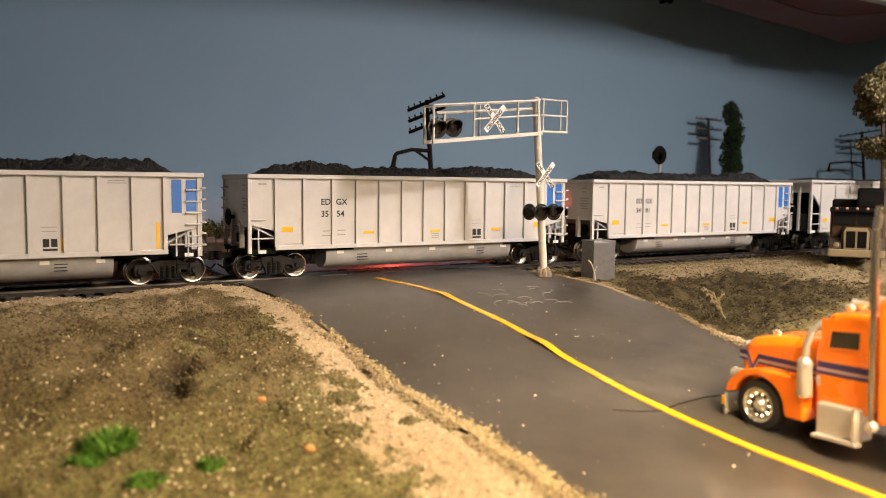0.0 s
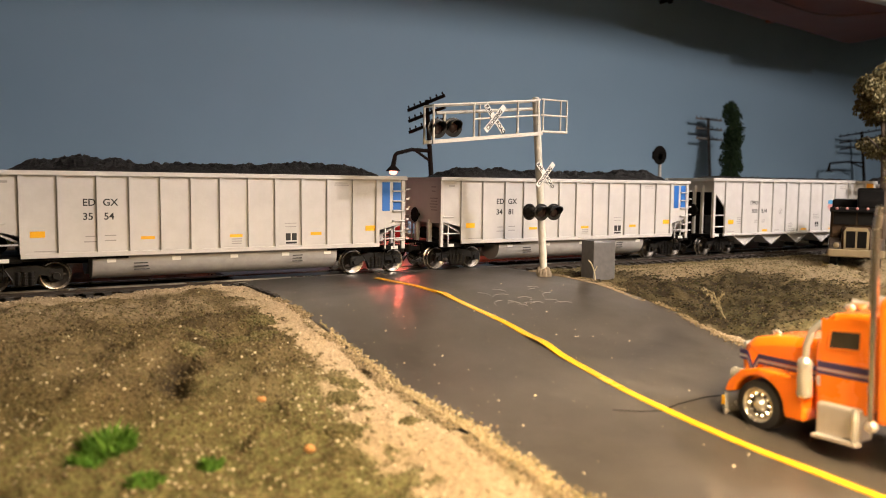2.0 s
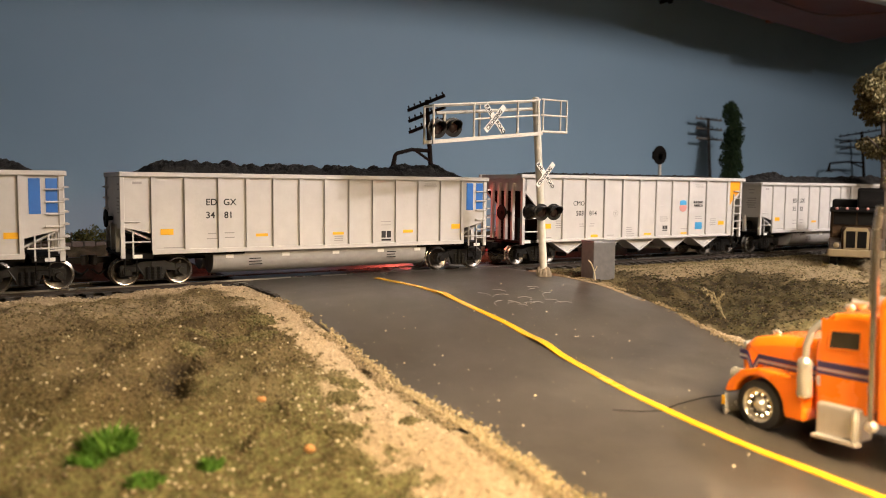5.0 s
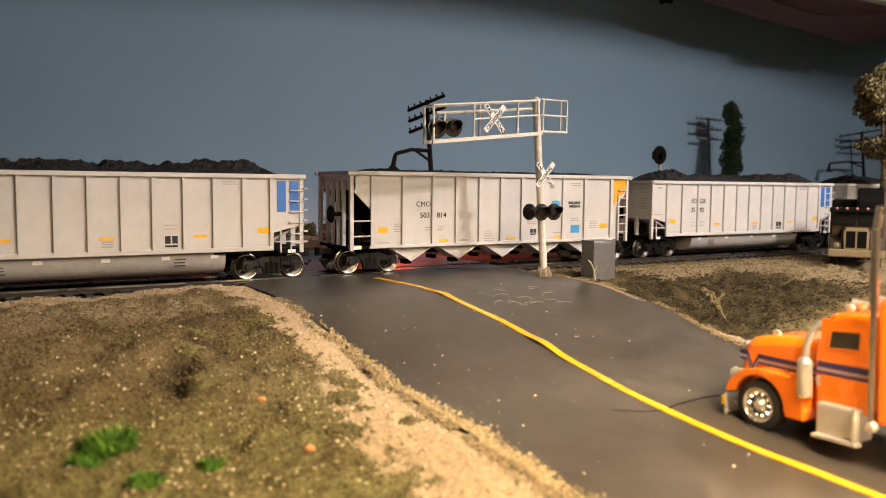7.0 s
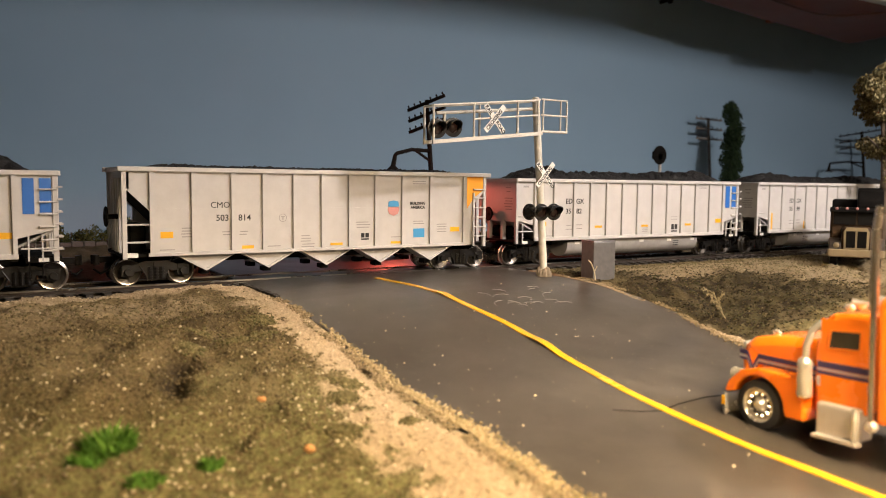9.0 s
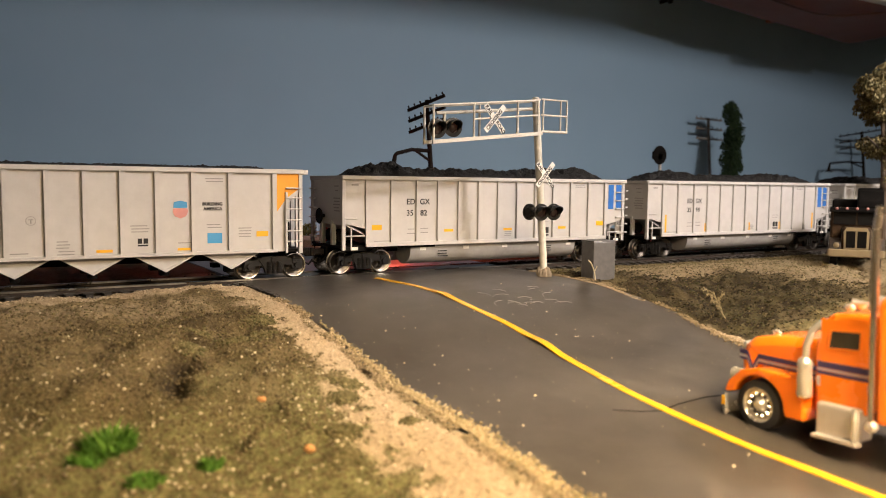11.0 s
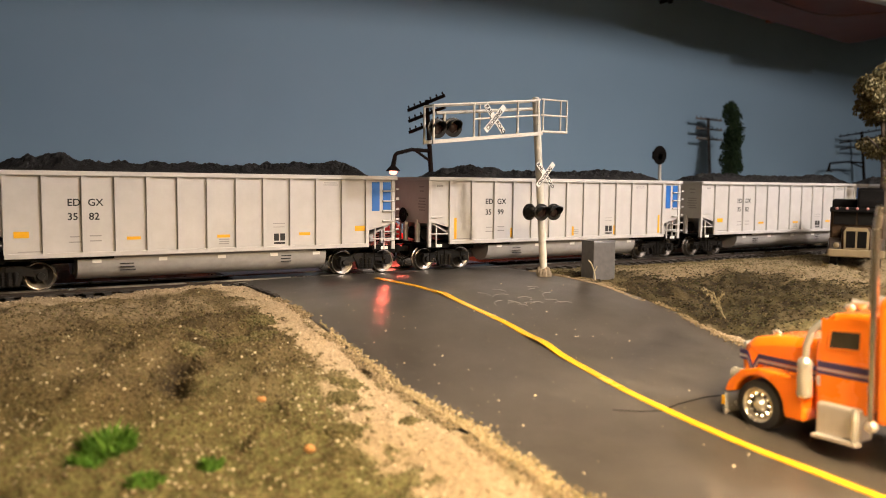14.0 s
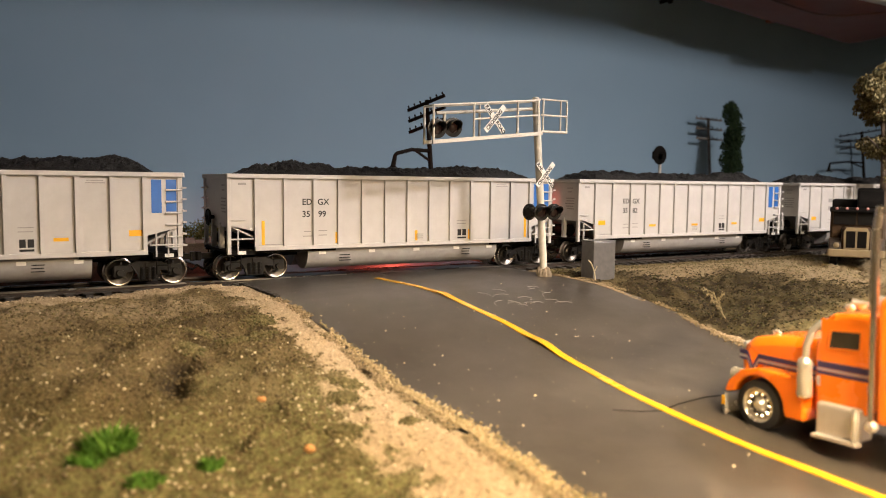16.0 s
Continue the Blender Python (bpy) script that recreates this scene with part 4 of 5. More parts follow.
def make_train():
    """Cars in their order from the head of the visible train, with the place of each centre at the start."""
    plan = [("EDGX", "", 0, True), ("EDGX", "3554", 1, False), ("EDGX", "3481", 2, False), None, ("EDGX", "3582", 3, False), ("EDGX", "3599", 1, True), ("EDGX", "3582", 2, False), ("EDGX", "", 0, False)]
    cars = []
    for i, p in enumerate(plan):
        x0 = 182.15 + PITCH * (i - 1) + SLACK[i]
        if p is None:
            car = hopper()
        else:
            car = gondola(p[:2], COALS[p[2]], p[3], i)
        cars.append((car, x0))
    return cars


train = make_train()


def motions():
    # the train rolls at an even speed, and its wheels turn with it
    for car, x0 in train:
        walk(car, [(t, mpose(x0 - SPEED * t, 0, 0)) for t in (0.0, 4.0, 8.0, 12.0, 16.0)])
        for w in [c for c in car.children if c.name.startswith("wheelset")]:
            x = w.location.x / MM
            walk(w, [(i * 0.1, mpose(x, 0, 5.35, 0, -math.degrees(SPEED * i * 0.1 / 5.35) + 17 * x, 0)) for i in range(161)])


# ---------- crossing signals ----------
def flasher(parent, x, y, z, turn=-8, r=4.1):
    """A round flasher: black backing disc, long visor and lens, facing towards -y and turned about its mast."""
    d = Mesh().lathe([(0.8, r * 0.55), (0.3, r * 0.9), (-0.1, r), (-0.5, r), (-0.6, r * 0.86)], (0, 0, 0), "y", 26)
    head = part("flasher_head", d, GLOSSBLACK, parent, "black round backing disc", smooth=True)
    head.matrix_local = mpose(x, y, z, 0, 0, turn)
    part("housing", Mesh().lathe([(3.8, 0.9), (3.1, 1.9), (0.4, 2.4)], (0, 0, 0), "y", 16), GLOSSBLACK, head, smooth=True)
    part("lens", Mesh().lathe([(-0.6, 2.4), (-1.1, 1.9), (-1.5, 0.8)], (0, 0, 0), "y", 18), LENS, head, "dark unlit red lens", smooth=True)
    n, vs, fs = 18, [], []
    for i in range(n + 1):
        a = math.radians(-35 + 250 * i / n)
        reach = 1.0 + 4.6 * max(0.0, math.sin(a) * 0.75 + 0.25) ** 0.8
        for rr in (2.65, 2.95):
            vs += [(rr * math.cos(a), -0.4, rr * math.sin(a)), (rr * math.cos(a) * 0.97, -0.4 - reach, rr * math.sin(a) * 0.92)]
    for i in range(n):
        a = i * 4
        fs += [(a, a + 1, a + 5, a + 4), (a + 2, a + 6, a + 7, a + 3), (a + 1, a + 3, a + 7, a + 5)]
    part("hood", Mesh().add(vs, fs), GLOSSBLACK, head, smooth=True)
    return head


def crossbuck(parent, x, y, z, s=1.0, tilt=0):
    """Two crossed white boards lettered black."""
    for k, (ang, words) in enumerate(((-50, ("RAIL", "ROAD")), (48, ("CROSSING",)))):
        m = mpose(x, y - 0.35 * k, z, 0, -(ang + tilt), 0)
        b = Mesh().prism([(-7.3 * s, -1.2 * s), (7.3 * s, -1.2 * s), (7.3 * s, 1.2 * s), (-7.3 * s, 1.2 * s)], "y", -0.15, 0.15)
        ob = part("crossbuck_board", b, WHITE, parent, "white crossing board lettered in black")
        ob.matrix_local = m
        for w, x0 in zip(words, (-6.9 * s, 1.5 * s) if len(words) > 1 else (-6.3 * s,)):
            lettering(w, 0, 0, 1.62 * s, INK, ob, m=mpose(x0, -0.17, -0.8 * s, 90, 0, 0), bold=0.07)


def cantilever_signal():
    sg = thing("crossing_signal", "chipped cream cantilever crossing signal with crossbucks and dark flashers", "crossing signal", at=mpose(226.2, -52, -0.4))
    X, Y = 226.2, -52

    def loc(x, y, z):
        return (x - X, y - Y, z + 0.4)
    part("mast", Mesh().cyl((0, 0, 0), loc(219.6, -52, 79.6), 1.75, 1.65, 16).ball(loc(219.6, -52, 79.6), 1.65, 12, 6, (1, 1, 0.5)), CREAM, sg, smooth=True)
    bl = Mesh()
    for i in range(9):
        a = i * 0.7
        bl.ball((2.2 * math.cos(a), 2.1 * math.sin(a), 1.0 + 0.8 * math.sin(i * 2.1)), 1.5, 7, 5, (1, 1, 1.7))
    part("mast_base", bl, mat("lumpy_glue_and_plaster", (0.33, 0.27, 0.2), (0.2, 0.16, 0.11), 0.9, 0, 900, 0.0003), sg)

    def bot(x):
        return 58.3 + (x - 165) * 0.104

    def top(x):
        return 73.2 + (x - 165) * 0.098

    def bar(name, a, b, r=0.5):
        part(name, Mesh().cyl(loc(*a), loc(*b), r, n=8), CREAM, sg)
    for y in (-55.2, -47.5):
        bar("walkway_rail", (164.6, y, top(164.6)), (219.5, y, top(219.5)), 0.5)
        part("walkway_beam", Mesh().prism([(164.4 - X, bot(164.4) + 0.4 - 0.8), (221 - X, bot(221) + 0.4 - 0.8), (221 - X, bot(221) + 0.4 + 0.8), (164.4 - X, bot(164.4) + 0.4 + 0.8)], "y", y - Y - 0.5, y - Y + 0.5), CREAM, sg)
        for x in ((164.8, 184.6, 207.4, 218.6) if y < -50 else (164.8, 192.5, 213)):
            bar("railing_post", (x, y, bot(x)), (x, y, top(x)), 0.5)
    bar("mid_rail", (184.6, -55.2, (bot(184.6) + top(184.6)) / 2 + 0.8), (219, -55.2, (bot(219) + top(219)) / 2 + 0.8), 0.42)
    bar("cross_rail", (164.8, -55.2, top(164.8)), (164.8, -47.5, top(164.8)), 0.45)
    bar("signal_pipe", (168.5, -51, top(168) - 3.0), (219, -51, top(219) - 3.4), 0.75)
    bar("signal_drop", (172.5, -51, top(172) - 9), (172.5, -51, top(172) - 2.6), 0.7)
    fl = Mesh().prism([(164.4 - X, bot(164.4) - 0.5), (220 - X, bot(220) - 0.5), (220 - X, bot(220) - 0.2), (164.4 - X, bot(164.4) - 0.2)], "y", -1.0, 1.2)
    part("walkway_floor", fl, mat("grubby_walkway", (0.3, 0.26, 0.2), (0.2, 0.17, 0.13), 0.7, 0, 800), sg)
    for x in (223.2, 233.2, 236.8):
        bar("extension_post", (x, -53.0, 65.0), (x, -53.0, 79.4), 0.42)
    for z in (65.1, 72.4, 79.4):
        bar("extension_rail", (222.2, -53.0, z), (237.0, -53.0, z), 0.42 if z > 66 else 0.6)
    for x in (167.6, 175.4):
        flasher(sg, *loc(x, -53.0, bot(x) + 5.4))
    crossbuck(sg, *loc(194.4, -56.2, 69.2))
    crossbuck(sg, *loc(223.6, -54.6, 45.7), 0.95)
    part("flasher_crossarm", Mesh().cyl(loc(214.6, -52.6, 28.8), loc(233.2, -52.6, 29.4), 0.7, n=8), BLACK, sg)
    part("mast_clamp", Mesh().cyl(loc(223.9, -52, 27.4), loc(223.6, -52, 30.6), 2.2, n=14), BLACK, sg)
    for x, y in ((220.4, -56.4), (228.6, -55.0)):
        flasher(sg, *loc(x, y, 28.9), r=3.8)
    part("rear_flasher", Mesh().lathe([(1.2, 3.5), (0.6, 3.8), (-1.6, 2.4), (-3.6, 1.3)], loc(217.4, -52.4, 28.9), "y", 18), GLOSSBLACK, sg, "black rear-facing flasher", smooth=True)
    return sg


cantilever_signal()


def red_truck():
    """A red toy truck that waits beyond the crossing, facing it."""
    PAINT = mat("glossy_red_paint", (0.62, 0.022, 0.02), (0.5, 0.018, 0.016), 0.3, 0, 300, coat=0.4)
    t = thing("red_truck", "red toy truck waiting beyond the crossing under the lamp", "toy truck", at=mpose(197, 52, -0.2))
    part("hood", Mesh().prism([(0.6, 5.5), (0, 15.6), (1.6, 19.0), (14, 20.6), (14, 5.5)], "x", -10.5, 10.5), PAINT, t, bevel=1.4, smooth=True)
    part("cab", Mesh().prism([(13.5, 5.5), (13.5, 20.6), (16.5, 29), (30, 29.6), (30, 5.5)], "x", -13, 13), PAINT, t, bevel=1.2, smooth=True)
    part("windscreen", Mesh().prism([(13.4, 21.4), (16.1, 28.2), (15.8, 28.3), (13.1, 21.5)], "x", -11, 11), LENS, t, "dark windscreen")
    g = part("grille", Mesh().box(-6.4, 6.4, -0.5, 0.5, 6.4, 14.6), BLACK, t, bevel=0.3)
    for k in range(5):
        part("grille_bar", Mesh().box(-6.2, 6.2, -0.75, -0.45, 7.2 + 1.6 * k, 7.8 + 1.6 * k), WHITE, g)
    for s in (-1, 1):
        part("fender", Mesh().prism([(-1, 6), (-0.6, 11), (2, 13.6), (8, 13.2), (13, 9), (13, 5.4), (11, 5.4), (9, 8.6), (4, 8.8), (2, 5.6)], "x", *sorted((9.5 * s, 15.2 * s))), PAINT, t, bevel=0.9)
        part("headlight", Mesh().lathe([(-0.2, 2.0), (-1.4, 1.9), (-1.8, 1.2)], (9.0 * s, 0, 9.4), "y", 16), WHITE, t, smooth=True)
        part("front_wheel", Mesh().lathe([(9.8 * s, 4.0), (10 * s, 5.0), (14 * s, 5.0), (14.2 * s, 3.0)], (0, 6.5, 5.0), "x", 22), BLACK, t, smooth=True)
        part("rear_wheel", Mesh().lathe([(9.8 * s, 4.0), (10 * s, 5.0), (14 * s, 5.0), (14.2 * s, 3.0)], (0, 44, 5.0), "x", 22), BLACK, t, smooth=True)
    part("bumper", Mesh().box(-14.5, 14.5, -2.2, -1.0, 3.6, 6.4), WHITE, t, bevel=0.5)
    part("cargo_bed", Mesh().box(-13, 13, 32, 58, 6, 17), PAINT, t, bevel=0.6)
    part("chassis", Mesh().box(-5, 5, 1, 56, 4, 6.2), BLACK, t)


red_truck()


def relay_cabinet():
    c = thing("relay_cabinet", "plain grey metal relay cabinet standing beside the track", "cabinet", at=mpose(248.2, -64, -2.0, 0, 0, -4))
    part("cabinet_body", Mesh().box(-6.2, 6.2, -4.6, 4.6, 0, 17.6), CABINET, c, bevel=0.35)
    part("cabinet_roof", Mesh().box(-6.4, 6.4, -4.8, 4.8, 17.5, 18.1), CABINET, c, bevel=0.3)
    w = thing("dry_weed", "thin dry straw weed leaning on the grey cabinet", "weed", at=mpose(240.5, -71, -1.5))
    part("stem", Mesh().tube([(0, 0, 0), (-0.6, 0, 4), (-2.6, 0.2, 8), (-4.4, 0, 9.4)], 0.28, 5), PALEBITS, w)
    part("side_stem", Mesh().tube([(-0.6, 0, 4), (0.4, -0.4, 6.6)], 0.2, 5), PALEBITS, w)


relay_cabinet()


# ---------- poles ----------
def utility_pole(label, base, top, arms, arm_half, arm_turn, arm_tilt, material, lamp=None, lit=False, gap=6.5, r=1.25):
    p = thing("utility_pole", label, "utility pole", "utility poles", at=mpose(*base))
    t = Vector(top) - Vector(base)
    part("post", Mesh().cyl((0, 0, 0), t, r, r * 0.75, 10), material, p)
    for k in range(arms):
        c = t * (1 - (2.0 + gap * k) / t.length)
        arm = Mesh().box(-arm_half, arm_half, -0.7, 0.7, -0.85, 0.85)
        a = part("crossarm", arm, material, p)
        a.matrix_local = mpose(*c, 0, 0, arm_turn) @ mpose(0, -1.1, 0, 0, arm_tilt, 0)
        for x in (-0.92, -0.6, -0.28, 0.28, 0.6, 0.92):
            part("insulator", Mesh().cyl((x * arm_half, 0, 0.5), (x * arm_half, 0, 1.5), 0.3, n=6).cyl((x * arm_half, 0, 1.4), (x * arm_half, 0, 2.6), 0.62, 0.4, n=8), material, a)
    if lamp:
        L = Vector(lamp) - Vector(base)
        k = t * ((L.z + 11.5) / t.z)
        br = Mesh().tube([k, k.lerp(L, 0.5) + Vector((0, 0, 6.2)), L + Vector((2.2, 0, 9.4)), L + Vector((1.2, 0, 8.0))], 1.1, 8)
        br.tube([t * ((L.z + 5.4) / t.z), k.lerp(L, 0.42) + Vector((0, 0, 5.2))], 0.85, 6)
        part("lamp_bracket", br, material, p)
        part("lamp_neck", Mesh().cyl(L + Vector((1.3, 0, 8.4)), L + Vector((0, 0, 2.0)), 1.15, 1.5, n=10), material, p)
        s = part("lamp_shade", Mesh().lathe([(2.4, 1.3), (1.2, 2.6), (-0.6, 4.2), (-0.8, 4.2), (0.9, 2.4)], L, "z", 18), material, p, "dark metal lamp shade", smooth=True)
        if lit:
            part("bulb", Mesh().ball(L + Vector((0, 0, -0.6)), 2.5, 14, 9), mat("lit_red_bulb", (1.0, 0.40, 0.28), (1.0, 0.42, 0.3), 0.3, 0, 500, glow=3.2), s, "glowing red bulb")
    return p


utility_pole("black utility pole with bracket street lamp glowing red", (240.5, 70, -0.5), (233.4, 70, 90.5), 3, 13.5, -64, -16, POLEWOOD, (211.3, 70, 49.2), True, r=1.7)
utility_pole("weathered grey utility pole with three crossarms", (693, 246, 0), (681.7, 246, 115.5), 3, 19, -4, 1.5, GREYWOOD, gap=10.5, r=1.9)
utility_pole("dark leaning utility pole with an unlit bracket lamp", (966, 235, 0), (946.3, 235, 112), 3, 27, -38, -10, POLEWOOD, (883, 235, 62), False, 8.0, 2.0)
red = bpy.data.lights.new("street_lamp_light", "SPOT")
red.spot_size, red.spot_blend = radians(177), 0.1
red.energy, red.color, red.shadow_soft_size = 0.34, (1.0, 0.13, 0.08), 0.003
new("street_lamp_light", red).location = (0.2113, 0.070, 0.0457)


def disc_signal():
    s = thing("searchlight_signal", "black round railway signal on a pale mast", "railway signal", at=mpose(460.2, 100, -0.5))
    part("mast", Mesh().cyl((0, 0, 0), (-2, 0, 64), 1.35, 1.2, 10), CREAM, s)
    part("target_disc", Mesh().lathe([(-2.2, 6.6), (-2.9, 7.2), (-3.3, 7.0)], (-6.0, -0.6, 65.6), "y", 26), BLACK, s, smooth=True)
    part("lens_hood", Mesh().cyl((-6, -3, 65.6), (-6, -8, 65.2), 1.9, 1.9, 14), BLACK, s)
    part("signal_case", Mesh().box(-8.5, 0.6, -2.2, 2.2, 62.6, 68.6), BLACK, s, bevel=0.5)


disc_signal()


# ---------- plants ----------
def leaf_mesh(name, blobs, count, size, material, seed, flat=1.0):
    """Small bent leaves filling rounded clumps, with gaps between."""
    rnd = random.Random(seed)
    vs, fs = [], []
    total = sum(b[3] ** 2 for b in blobs)
    for bx, by, bz, br in blobs:
        for _ in range(int(count * br * br / total)):
            d = Vector((rnd.gauss(0, 1), rnd.gauss(0, 1), rnd.gauss(0, 1))).normalized()
            c = Vector((bx, by, bz)) + d * br * (rnd.random() ** 0.4)
            s = size * rnd.uniform(0.5, 1.3)
            q = Euler((rnd.uniform(0, 6.3), rnd.uniform(0, 6.3), rnd.uniform(0, 6.3))).to_matrix()
            k = len(vs)
            for o in ((-1, 0, 0), (0, -0.55, 0.28), (1, 0, 0), (0, 0.55, 0.28), (0, 0, -0.35)):
                vs.append(tuple((c + q @ (Vector(o) * s)) * MM))
            fs += [(k, k + 1, k + 2), (k, k + 2, k + 3), (k, k + 1, k + 4), (k + 1, k + 2, k + 4), (k + 2, k + 3, k + 4), (k + 3, k, k + 4)]
    me = bpy.data.meshes.new(name)
    me.from_pydata(vs, [], fs)
    me.materials.append(material)
    return me


OLIVE = island("olive_leaves", [(0.08, 0.068, 0.028), (0.16, 0.13, 0.06), (0.26, 0.215, 0.105), (0.11, 0.1, 0.045), (0.4, 0.34, 0.2)])
DARKLEAF = island("dark_leaves", [(0.010, 0.022, 0.010), (0.018, 0.035, 0.014), (0.028, 0.048, 0.02)])
BUSHLEAF = island("bush_leaves", [(0.035, 0.045, 0.014), (0.08, 0.09, 0.026), (0.15, 0.15, 0.05), (0.06, 0.066, 0.022)])
DRYSTALK = island("dry_stalks", [(0.16, 0.13, 0.075), (0.28, 0.23, 0.14), (0.1, 0.085, 0.045)])
BARK = mat("grey_brown_bark", (0.07, 0.05, 0.035), (0.12, 0.09, 0.06), 0.9, 0, 700, 0.0003)


def big_tree():
    t = thing("tree", "olive-brown model tree with loose clumped foliage", "tree", at=mpose(518, -40, -0.5))
    part("trunk", Mesh().cyl((0, 0, 0), (1, 0, 48), 3.4, 2.2, 10).cyl((1, 0, 48), (-2, 2, 96), 2.2, 0.8, 8), BARK, t, smooth=True)
    rnd = random.Random(8)
    for i in range(8):
        a, z = rnd.uniform(0, 6.3), rnd.uniform(40, 90)
        part("branch", Mesh().cyl((0, 0, z), (15 * math.cos(a), 15 * math.sin(a), z + 11), 1.0, 0.35, 6), BARK, t)
    blobs = [(rnd.uniform(-14, 16), rnd.uniform(-14, 16), rnd.uniform(92, 114), rnd.uniform(5, 9)) for _ in range(13)]
    blobs += [(rnd.uniform(-2, 18), rnd.uniform(-10, 16), rnd.uniform(55, 92), rnd.uniform(5, 9)) for _ in range(13)]
    blobs += [(-21, -3, 106, 7), (-16, -6, 114, 7), (-14, -5, 90, 5), (-7, -8, 72, 4), (-8, -8, 57, 4), (-6, -8, 47, 4), (-22, -6, 100, 4)]
    part("crown", leaf_mesh("crown", blobs, 9000, 1.5, OLIVE, 9), None, t)


big_tree()


def narrow_tree(x, y, h, w, seed):
    t = thing("narrow_tree", "tall narrow dark green tree before the painted wall", "tree", at=mpose(x, y, -1))
    part("trunk", Mesh().cyl((0, 0, 0), (0, 0, h * 0.9), 1.6, 0.6, 8), BARK, t)
    rnd = random.Random(seed)
    blobs = []
    for i in range(26):
        k = i / 25
        blobs.append((rnd.uniform(-0.28, 0.28) * w, rnd.uniform(-0.3, 0.3) * w, 12 + (h - 20) * k, w * rnd.uniform(0.62, 0.85) * (1.0 - 0.15 * k)))
    part("crown", leaf_mesh("crown", blobs, 7500, 1.7, DARKLEAF, seed), None, t)


narrow_tree(672, 206, 131, 13, 3)


def bush(x, y, h, seed, material=None):
    b = thing("bush", "low dark green bush at the foot of the backdrop", "bush", "bushes along the backdrop", at=mpose(x, y, -1.2))
    rnd = random.Random(seed)
    blobs = [(rnd.uniform(-0.8, 0.8) * h, rnd.uniform(-3, 3), h * rnd.uniform(0.25, 0.8), h * rnd.uniform(0.3, 0.45)) for _ in range(7)]
    part("foliage", leaf_mesh("foliage", blobs, 1000, 1.0, material or BUSHLEAF, seed), None, b)
    part("stem", Mesh().cyl((0, 0, 0), (0, 0, h * 0.6), 0.7, 0.3, 6), BARK, b)


for i, (x, h) in enumerate(((-22, 12), (-6, 14), (8, 15), (24, 14.5), (40, 11), (58, 14), (76, 13), (96, 15), (120, 12), (136, 15), (152, 16), (170, 13), (192, 14), (216, 12), (262, 13))):
    bush(x, 236 + 8 * math.sin(i * 1.9), h, 40 + i)

# a low stone wall and a siding seen between the cars
low = thing("low_stone_wall", "low dark stone wall along the far road", "wall", at=mpose(60, 214, -1))
for i in range(60):
    part("stone", Mesh().box(-200 + i * 7, -193.4 + i * 7, -2, 2, 0, 3.2 + 0.8 * math.sin(i * 2.7)), GREYWOOD, low, bevel=0.4)


def tuft(x, y, r, h, seed, label, material=None, n=420):
    t = thing("grass_tuft", label, "grass tuft", "green tufts on the slope", at=mpose(x, y, ground_z(x, y) - 0.3))
    rnd = random.Random(seed)
    vs, fs = [], []
    for _ in range(n):
        a, d = rnd.uniform(0, 6.3), r * math.sqrt(rnd.random())
        bx, by = d * math.cos(a), d * math.sin(a)
        hh = h * rnd.uniform(0.4, 1.0) * (1.15 - d / r * 0.6)
        lx, ly = rnd.gauss(0, 0.34) * hh + bx * 0.3, rnd.gauss(0, 0.34) * hh + by * 0.3
        w = rnd.uniform(0.15, 0.38)
        c, s = math.cos(a + 1.5), math.sin(a + 1.5)
        k = len(vs)
        vs += [(bx - w * c, by - w * s, 0), (bx + w * c, by + w * s, 0), (bx + w * s, by - w * c, 0), (bx + lx * 0.5 + w * c, by + ly * 0.5 + w * s, hh * 0.6), (bx + lx, by + ly, hh)]
        fs += [(k, k + 1, k + 3), (k + 1, k + 2, k + 3), (k, k + 3, k + 4), (k + 2, k, k + 4), (k + 3, k + 2, k + 4)]
    me = bpy.data.meshes.new("foliage")
    me.from_pydata([tuple(c * MM for c in v) for v in vs], [], fs)
    me.materials.append(material or GREENBITS)
    part("foliage", me, None, t)


tuft(23.5, -164, 4.0, 7.4, 1, "bright green bushy tuft of static grass on the slope", n=1100)
tuft(18.5, -168, 3.4, 3.5, 2, "bright green tuft of static grass on the slope", n=200)
tuft(27.0, -181, 3.6, 3.2, 3, "flat green tuft of static grass on the slope", n=260)
tuft(40.5, -178, 2.2, 3.0, 4, "small green tuft of static grass on the slope", n=160)


def bank_weed(x, y):
    """A dry branching weed: a leaning stem, forked twigs and small seed heads."""
    w = thing("dry_weed", "dry pale branching weed growing on the dark bank", "weed", at=mpose(x, y, ground_z(x, y) - 0.3))
    rnd = random.Random(12)
    part("stem", Mesh().tube([(0, 0, 0), (-2.6, 0.4, 3.4), (-4.6, 0.8, 7.2), (-6.8, 1.0, 11.4)], 0.24, 5), DRYSTALK, w)
    heads = []
    for k in range(9):
        t = 0.25 + 0.08 * k
        b = Vector((-7.0 * t, 1.0 * t, 11.6 * t))
        e = b + Vector((rnd.uniform(-5, 2.2), rnd.uniform(-1.5, 1.5), rnd.uniform(0.8, 3.6)))
        part("twig", Mesh().tube([b, b.lerp(e, 0.5) + Vector((0, 0, 0.5)), e], 0.13, 4), DRYSTALK, w)
        heads += [(*e, 0.9), (*b.lerp(e, 0.6), 0.6)]
    part("seed_heads", leaf_mesh("seed_heads", heads, 240, 0.42, DRYSTALK, 13), None, w)


bank_weed(255, -131)


